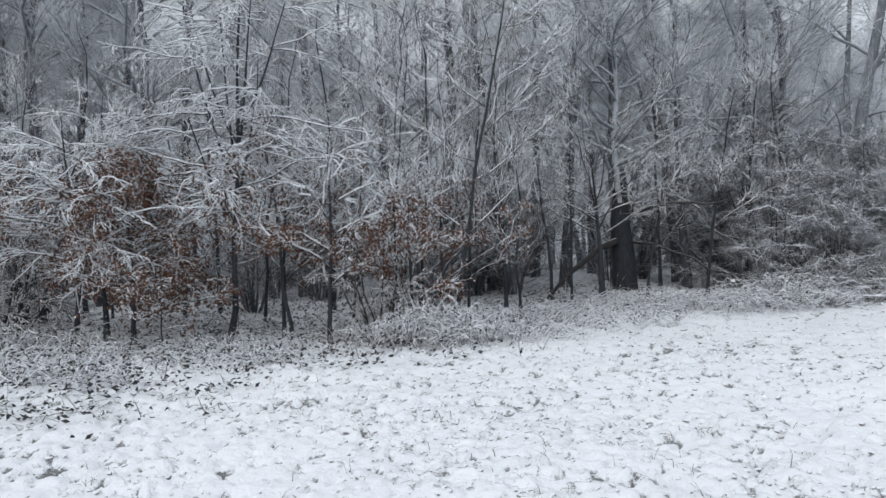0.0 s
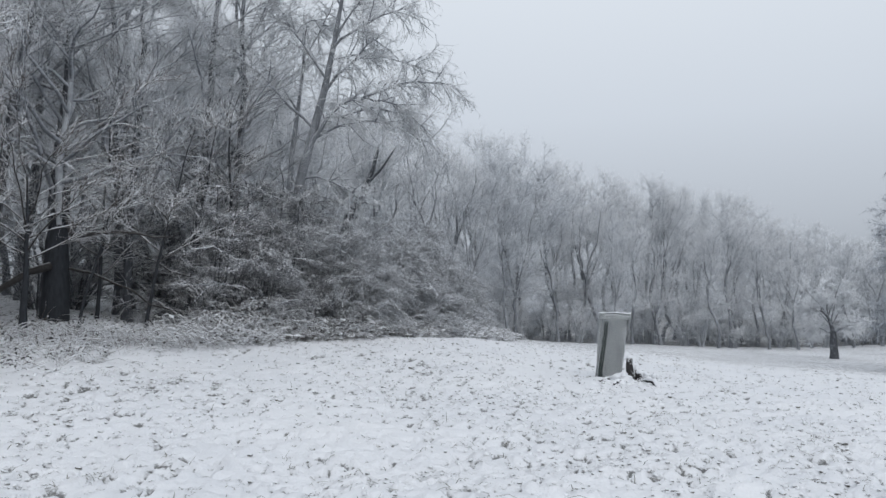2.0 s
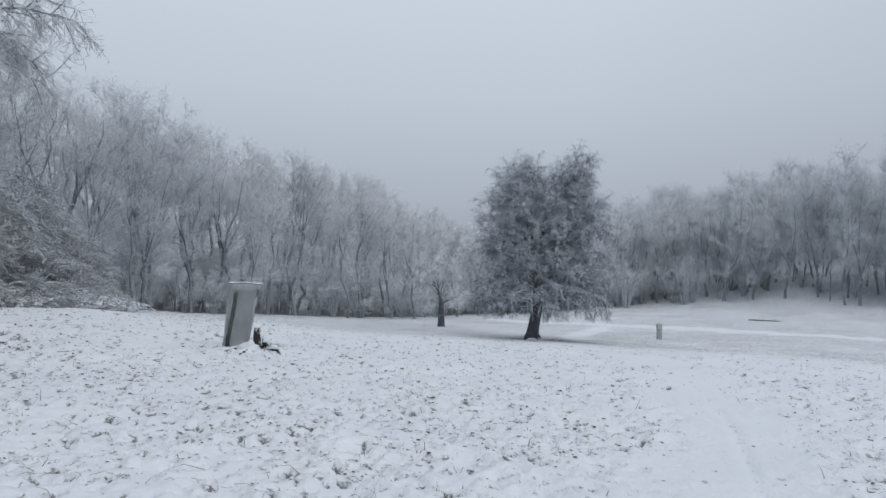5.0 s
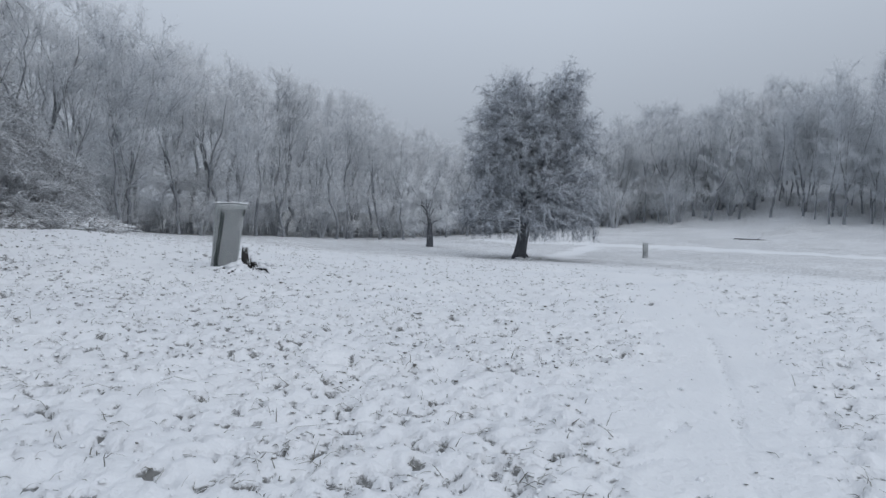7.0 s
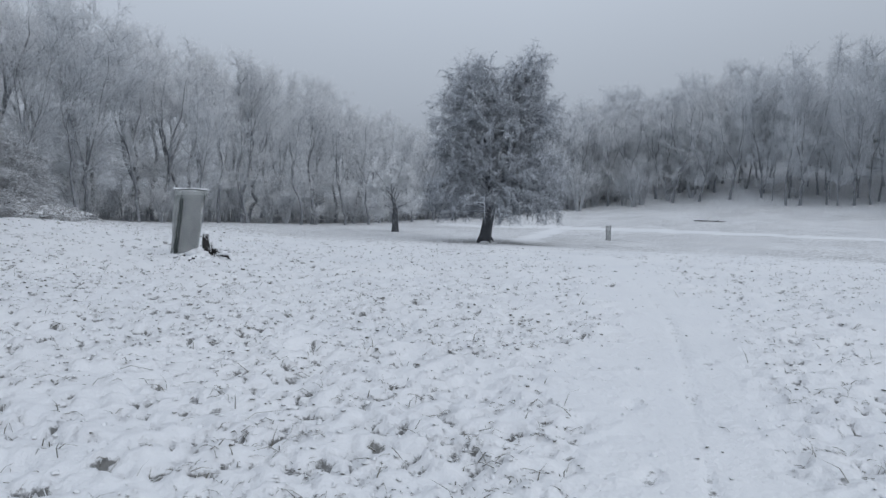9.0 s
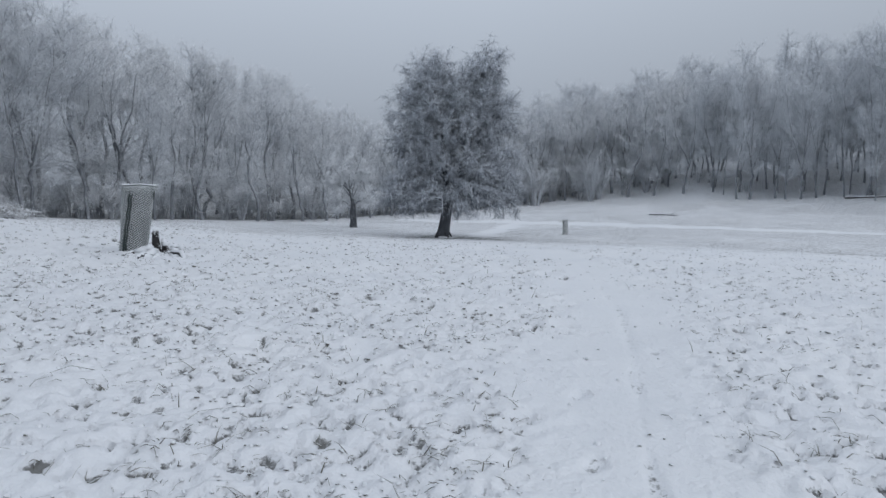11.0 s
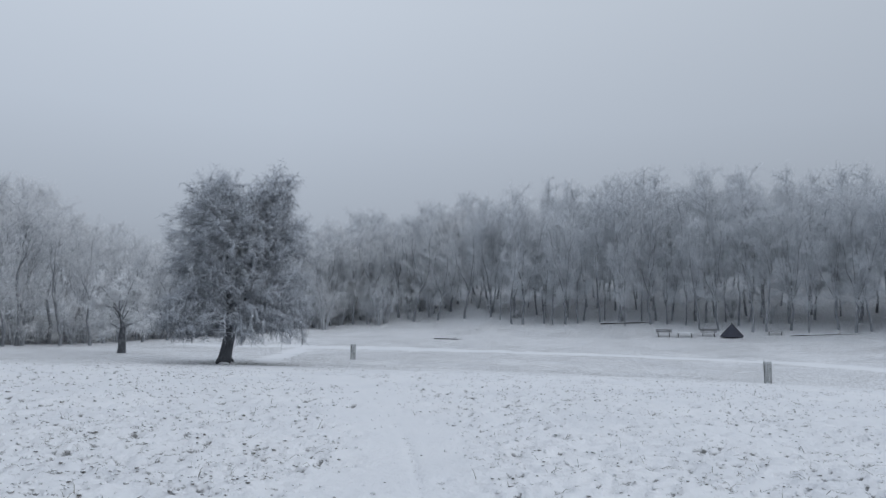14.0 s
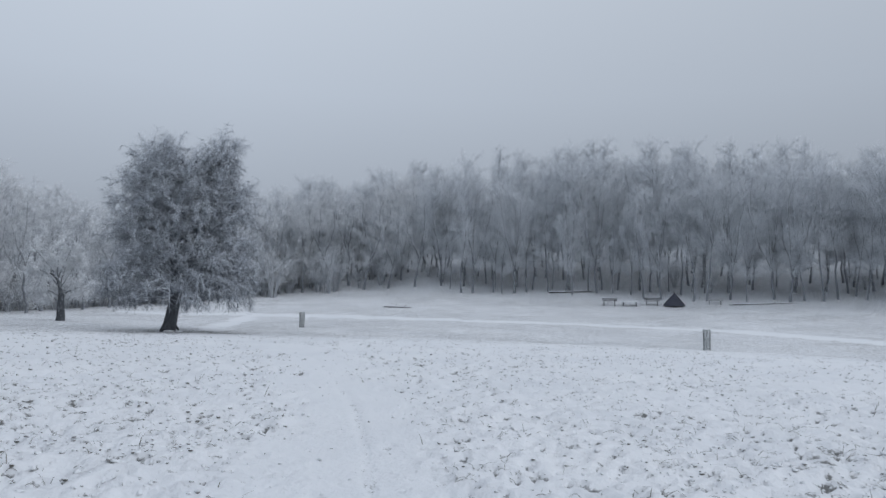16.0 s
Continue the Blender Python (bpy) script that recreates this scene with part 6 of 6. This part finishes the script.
# ---- tree guards ----
def guard(x, y, height, radius, turn, label, squeeze=0.82, lean=0.0, cells=26, wire=0.007, stakes=True, collar=True, seed=1):
    """A sleeve of diamond mesh round a planted tree, with its stakes, folded rim and seam."""
    rng = np.random.default_rng(seed)
    ob = thing("tree_guard", x, y, top(x, y) - 0.03, label, "tree guard", turn=turn)
    bulk = lambda z, th: radius * (0.84 + 0.16 * z / height) * (1 + 0.07 * np.sin(2 * th + 1) + 0.05 * np.sin(3 * th + 4 * z))
    rows = max(8, int(height / 0.062))
    u = np.linspace(0, 1, rows * 2 + 1)
    

    def strands(way):
        out = []
        for k in range(cells):
            th = 2 * math.pi * (k + way * u * rows * 1.05) / cells
            z = u * height
            r = bulk(z, th)
            out.append(np.stack([r * np.cos(th) + lean * z, r * np.sin(th) * squeeze, z + 0.02 * np.sin(th + 2)], -1))
        return np.array(out)

    for way in (1, -1):
        s = strands(way)
        part("mesh_sleeve", Pile().tubes(s, np.full(s.shape[:2], wire), 4), MESHWIRE, ob)
    if collar:
        # added dark strands inside the sleeve, standing in for the shade behind its holes
        t = np.linspace(0, 1, 12)
        inner = np.array([np.stack([0.9 * bulk(t * height, b + 0 * t) * np.cos(b + 0.5 * w * t) + lean * t * height, 0.9 * bulk(t * height, b + 0 * t) * np.sin(b + 0.5 * w * t) * squeeze, t * height * 0.95], -1) for b in np.arange(52) * 2 * math.pi / 52 for w in (1, -1)])
        part("inner_shade_strands", Pile().tubes(inner, np.full(inner.shape[:2], 0.010), 3), WIRE, ob, "dark strands added inside the mesh for its shaded interior")
        th = np.linspace(0, 2 * math.pi, 41)
        p = Pile()
        for z, w in ((height, 0.022), (height - 0.07, 0.016), (height - 0.13, 0.018)):
            r = bulk(z, th) * 1.03
            p.tubes(np.stack([r * np.cos(th) + lean * z, r * np.sin(th) * squeeze, z + 0.012 * np.sin(3 * th) + 0 * th], -1), np.full(41, w), 6)
        for way in (1, -1):
            for k in range(cells):
                v = np.linspace(0, 1, 5)
                t2 = 2 * math.pi * (k + way * v * 2.5) / cells
                zz = height - 0.15 + 0.15 * v
                r = bulk(height, t2) * (1.09 - 0.05 * v)
                p.tubes(np.stack([r * np.cos(t2) + lean * zz, r * np.sin(t2) * squeeze, zz], -1), np.full(5, 0.010), 4)
        rim = part("folded_rim", p, MESHWIRE, ob, "folded upper rim heaped with snow")
        k = np.sort(rng.uniform(0, 2 * math.pi, 15))
        p = Pile()
        for a in k:
            r = bulk(height, a)
            p.lump(r * math.cos(a) + lean * height, r * math.sin(a) * squeeze, height + 0.01 + 0.012 * math.sin(3 * a), rng.uniform(0.04, 0.08), 0.05, rng.uniform(0.01, 0.025), rng, 7)
        part("rim_snow", p, SNOWLUMP, rim, "snow on the rim")
        seam = np.stack([np.full(14, -0.62 * radius) + lean * np.linspace(0, height, 14), np.full(14, -0.72 * radius * squeeze), np.linspace(0, height * 0.93, 14)], -1)
        p = Pile()
        for o in (0.0, 0.05):
            q = seam + (o, -o * 0.3, 0)
            q[:, 0] += 0.012 * np.sin(np.arange(14) * 2.1)
            p.tubes(q, np.full(14, 0.027), 5)
        part("seam", p, WIRE, ob, "dark laced seam where the mesh overlaps")
    if stakes:
        for sx in (-0.8, 0.8):
            h = height * (0.97 if sx > 0 else 1.02)
            t = np.array([(sx * radius, 0, -0.2), (sx * radius + 0.01, 0, h * 0.5), (sx * radius + lean * h, 0.01, h - 0.01), (sx * radius + lean * h, 0.01, h)])
            part("stake", Pile().tubes(t, np.array([0.032, 0.031, 0.030, 0.01]), 8), STAKE, ob)
    stem = np.array([(0, 0, -0.1), (0.01, 0, 0.5 * height), (-0.01, 0.02, 0.9 * height), (0.02, 0.01, 1.02 * height)])
    part("planted_stem", Pile().tubes(stem, np.array([0.02, 0.018, 0.014, 0.006]), 6), BARK, ob)
    return ob


guard(12.8, 13.3, 1.6, 0.335, -43, "wide sleeve of green-grey mesh round a planted tree, snowy rim", lean=0.12, stakes=False, cells=22, wire=0.0105)
guard(47.02, 11.82, 1.05, 0.165, -72, "slim mesh sleeve between two stakes on the meadow", cells=11, collar=False, seed=2, wire=0.010)
guard(36.51, -11.43, 1.1, 0.175, -107, "slim mesh sleeve between two weathered stakes", cells=11, collar=False, seed=3, wire=0.010)


def stump():
    x, y = 12.61, 12.49
    rng = np.random.default_rng(6)
    ob = thing("tree_stump", x, y, top(x, y) - 0.02, "dark rotten stump and roots under snow beside the guard", "stump", turn=-45)
    t = np.array([(0.14, 0, -0.1), (0.13, 0.02, 0.16), (0.1, 0.02, 0.4), (0.11, 0.0, 0.62), (0.11, 0, 0.66)])
    part("shard", Pile().tubes(t, np.array([0.15, 0.1, 0.085, 0.075, 0.02]), 9), DEADWOOD, ob, "upright dark splinter of the stump")
    t2 = np.array([(0.42, 0, -0.05), (0.46, 0.0, 0.12), (0.52, 0.02, 0.22), (0.58, 0.0, 0.25)])
    part("shard", Pile().tubes(t2, np.array([0.13, 0.1, 0.07, 0.02]), 8), DEADWOOD, ob)
    roots = np.array([[(0.0, -0.3, 0.06), (-0.15, -0.5, 0.1), (-0.25, -0.75, 0.05), (-0.3, -1.0, -0.05)], [(0.5, -0.4, 0.14), (0.65, -0.75, 0.15), (0.72, -1.1, 0.08), (0.76, -1.4, -0.03)], [(-0.1, 0.1, 0.1), (-0.4, 0.0, 0.1), (-0.6, -0.2, 0.04), (-0.8, -0.3, -0.05)]])
    for k in range(3):
        part("root", Pile().tubes(roots[k], np.array([0.07, 0.07, 0.06, 0.03]), 7), DEADWOOD, ob)
    p = Pile()
    earth = Pile()
    for sx, sy, h, r in ((0.33, -0.06, 0.33, 0.055), (0.66, 0.05, 0.24, 0.06), (-0.04, -0.1, 0.26, 0.07), (0.26, 0.12, 0.41, 0.045), (0.5, -0.2, 0.18, 0.07)):
        t = np.array([(sx, sy, -0.08), (sx + 0.015, sy, h * 0.5), (sx - 0.01, sy + 0.02, h * 0.85), (sx + 0.02, sy, h)])
        part("shard", Pile().tubes(t, np.array([r * 1.4, r, r * 0.8, 0.01]), 7), DEADWOOD, ob)
        p.lump(sx, sy, h * 0.88, r * 1.4, r * 1.35, 0.07, rng, 7, 0.35)
    a0 = rng.uniform(0, 2 * math.pi, 9)
    twigs = shoots(rng, np.stack([0.25 + 0.15 * np.cos(a0), 0.15 * np.sin(a0), np.full(9, 0.06)], -1), np.stack([np.cos(a0), np.sin(a0), rng.uniform(0.2, 0.8, 9)], -1), rng.uniform(0.2, 0.45, 9), 5, 0.25, -0.9)
    part("root_tangle", Pile().tubes(twigs, taper(np.full(9, 0.016), 5, 0.3), 5), DEADWOOD, ob, "thin dark roots and twigs", kind="stuff")
    for k in range(175):
        a = rng.uniform(0, 2 * math.pi)
        d = rng.uniform(0.1, 1.6)
        if k % 2 == 0:
            earth.lump(0.1 + (d + 0.05) * math.cos(a), -0.38 + (d + 0.05) * math.sin(a), 0.0, rng.uniform(0.03, 0.08), rng.uniform(0.03, 0.08), rng.uniform(0.04, 0.14) * (1.7 - d), rng, 6, 0.4)
        p.lump(0.1 + d * math.cos(a), -0.35 + d * math.sin(a), 0.02, rng.uniform(0.06, 0.16), rng.uniform(0.06, 0.14), rng.uniform(0.02, 0.1) * (1.7 - d), rng, 8, 0.4)
    p.lump(0.11, 0, 0.63, 0.085, 0.08, 0.06, rng, 8).lump(0.5, 0, 0.24, 0.09, 0.08, 0.05, rng, 8).lump(-0.14, -0.05, 0.14, 0.2, 0.16, 0.12, rng, 9, 0.35).lump(0.02, -0.12, 0.12, 0.15, 0.13, 0.1, rng, 9, 0.35)
    part("earth_clods", earth, DEADWOOD, ob, "dark earth and rotten bits under the snow", kind="stuff")
    part("snow_cover", p, SNOWLUMP, ob, "snow heaped on the roots", kind="stuff")


stump()


# ---- the camp at the foot of the hill ----
def bench(x, y, turn, backrest=True, label="weathered wooden bench under snow"):
    ob = thing("bench", x, y, top(x, y) - 0.02, label, "bench", "benches at the foot of the hill", turn=turn)
    for sx in (-0.6, 0.6):
        part("leg", Pile().box(sx, 0, 0, 0.09, 0.42, 0.42), BOARD, ob)
    for k in range(3):
        part("seat_plank", Pile().box(0, -0.15 + 0.15 * k, 0.42, 1.7, 0.13, 0.05), BOARD, ob)
    if backrest:
        for sx in (-0.6, 0.6):
            part("back_post", Pile().box(sx, 0.24, 0.0, 0.08, 0.07, 0.85), BOARD, ob)
        for z in (0.56, 0.72):
            part("back_plank", Pile().box(0, 0.19, z, 1.7, 0.045, 0.12), BOARD, ob)
    return ob


def camp():
    bench(81.5, -14.5, -97)
    bench(81.2, -19.2, -102)
    bench(80.0, -25.8, -107, False, "low backless wooden bench under snow")
    x, y = 81.1, -16.7
    ob = thing("log_table", x, y, top(x, y) - 0.02, "low snow-covered wooden table between the benches", "table", turn=-100)
    part("tabletop", Pile().box(0, 0, 0.45, 1.9, 0.8, 0.07), BOARD, ob)
    for sx in (-0.7, 0.7):
        part("leg", Pile().box(sx, 0, 0, 0.12, 0.6, 0.45), BOARD, ob)
    part("snow", Pile().lump(0, 0, 0.5, 0.9, 0.36, 0.09, np.random.default_rng(2), 12), SNOWLUMP, ob)
    x, y = 80.5, -21.5
    rng = np.random.default_rng(9)
    ob = thing("tent", x, y, top(x, y) - 0.03, "dark pointed tent at the foot of the wooded hill", "tent", turn=12)
    n = 14
    th = np.arange(n) * 2 * math.pi / n
    rows = []
    for h, r in ((0, 1.22), (0.35, 0.96), (0.8, 0.6), (1.15, 0.3), (1.42, 0.07)):
        w = r * (1 + 0.07 * np.cos(th * 7))
        rows.append(np.stack([w * np.cos(th), w * np.sin(th), np.full(n, h)], -1))
    a = np.arange(4)[:, None] * n + np.arange(n)
    b = np.arange(4)[:, None] * n + (np.arange(n) + 1) % n
    part("canvas", Pile().add(np.array(rows), np.stack([a, b, b + n, a + n], -1).reshape(-1, 4)), CANVAS, ob)
    for k in range(5):
        c, s = math.cos(k * 1.26), math.sin(k * 1.26)
        part("pole", Pile().tubes(np.array([(c * 0.1, s * 0.1, 1.25), (-c * 0.05, -s * 0.05, 1.5), (-c * 0.16, -s * 0.16, 1.8)]), np.array([0.03, 0.028, 0.015]), 6), STAKE, ob)
    for name, pts, r, label in (("fallen_log", [(89.3, -8.3), (89.2, -10.4), (88.9, -12.4), (88.5, -14.6)], 0.14, "fallen log lying along the foot of the hill"),
                                ("fallen_log", [(79.0, -27.0), (78.6, -29.0), (78.0, -31.2), (77.2, -33.5)], 0.085, "thin fallen log half buried in snow"),
                                ("fallen_log", [(74.2, 10.3), (74.1, 9.2), (73.8, 8.2), (73.5, 7.2)], 0.09, "dark log sunk in the snow of the meadow")):
        x, y = pts[0]
        ob = thing(name, x, y, top(x, y), label, "log")
        line = np.array([(px - x, py - y, top(px, py) - top(x, y) + r * 0.6) for px, py in pts])
        part("stem", Pile().tubes(line, np.array([r, r * 0.95, r * 0.85, r * 0.4]), 9), DEADWOOD, ob)
        side = np.array([[line[1], line[1] + (0.3, -0.2, 0.25), line[1] + (0.5, -0.5, 0.5)], [line[2], line[2] + (-0.2, -0.3, 0.2), line[2] + (-0.3, -0.6, 0.35)]])
        for one in side:
            part("stub", Pile().tubes(one[None], taper(np.full(1, r * 0.4), 3, 0.3), 6), DEADWOOD, ob)


camp()
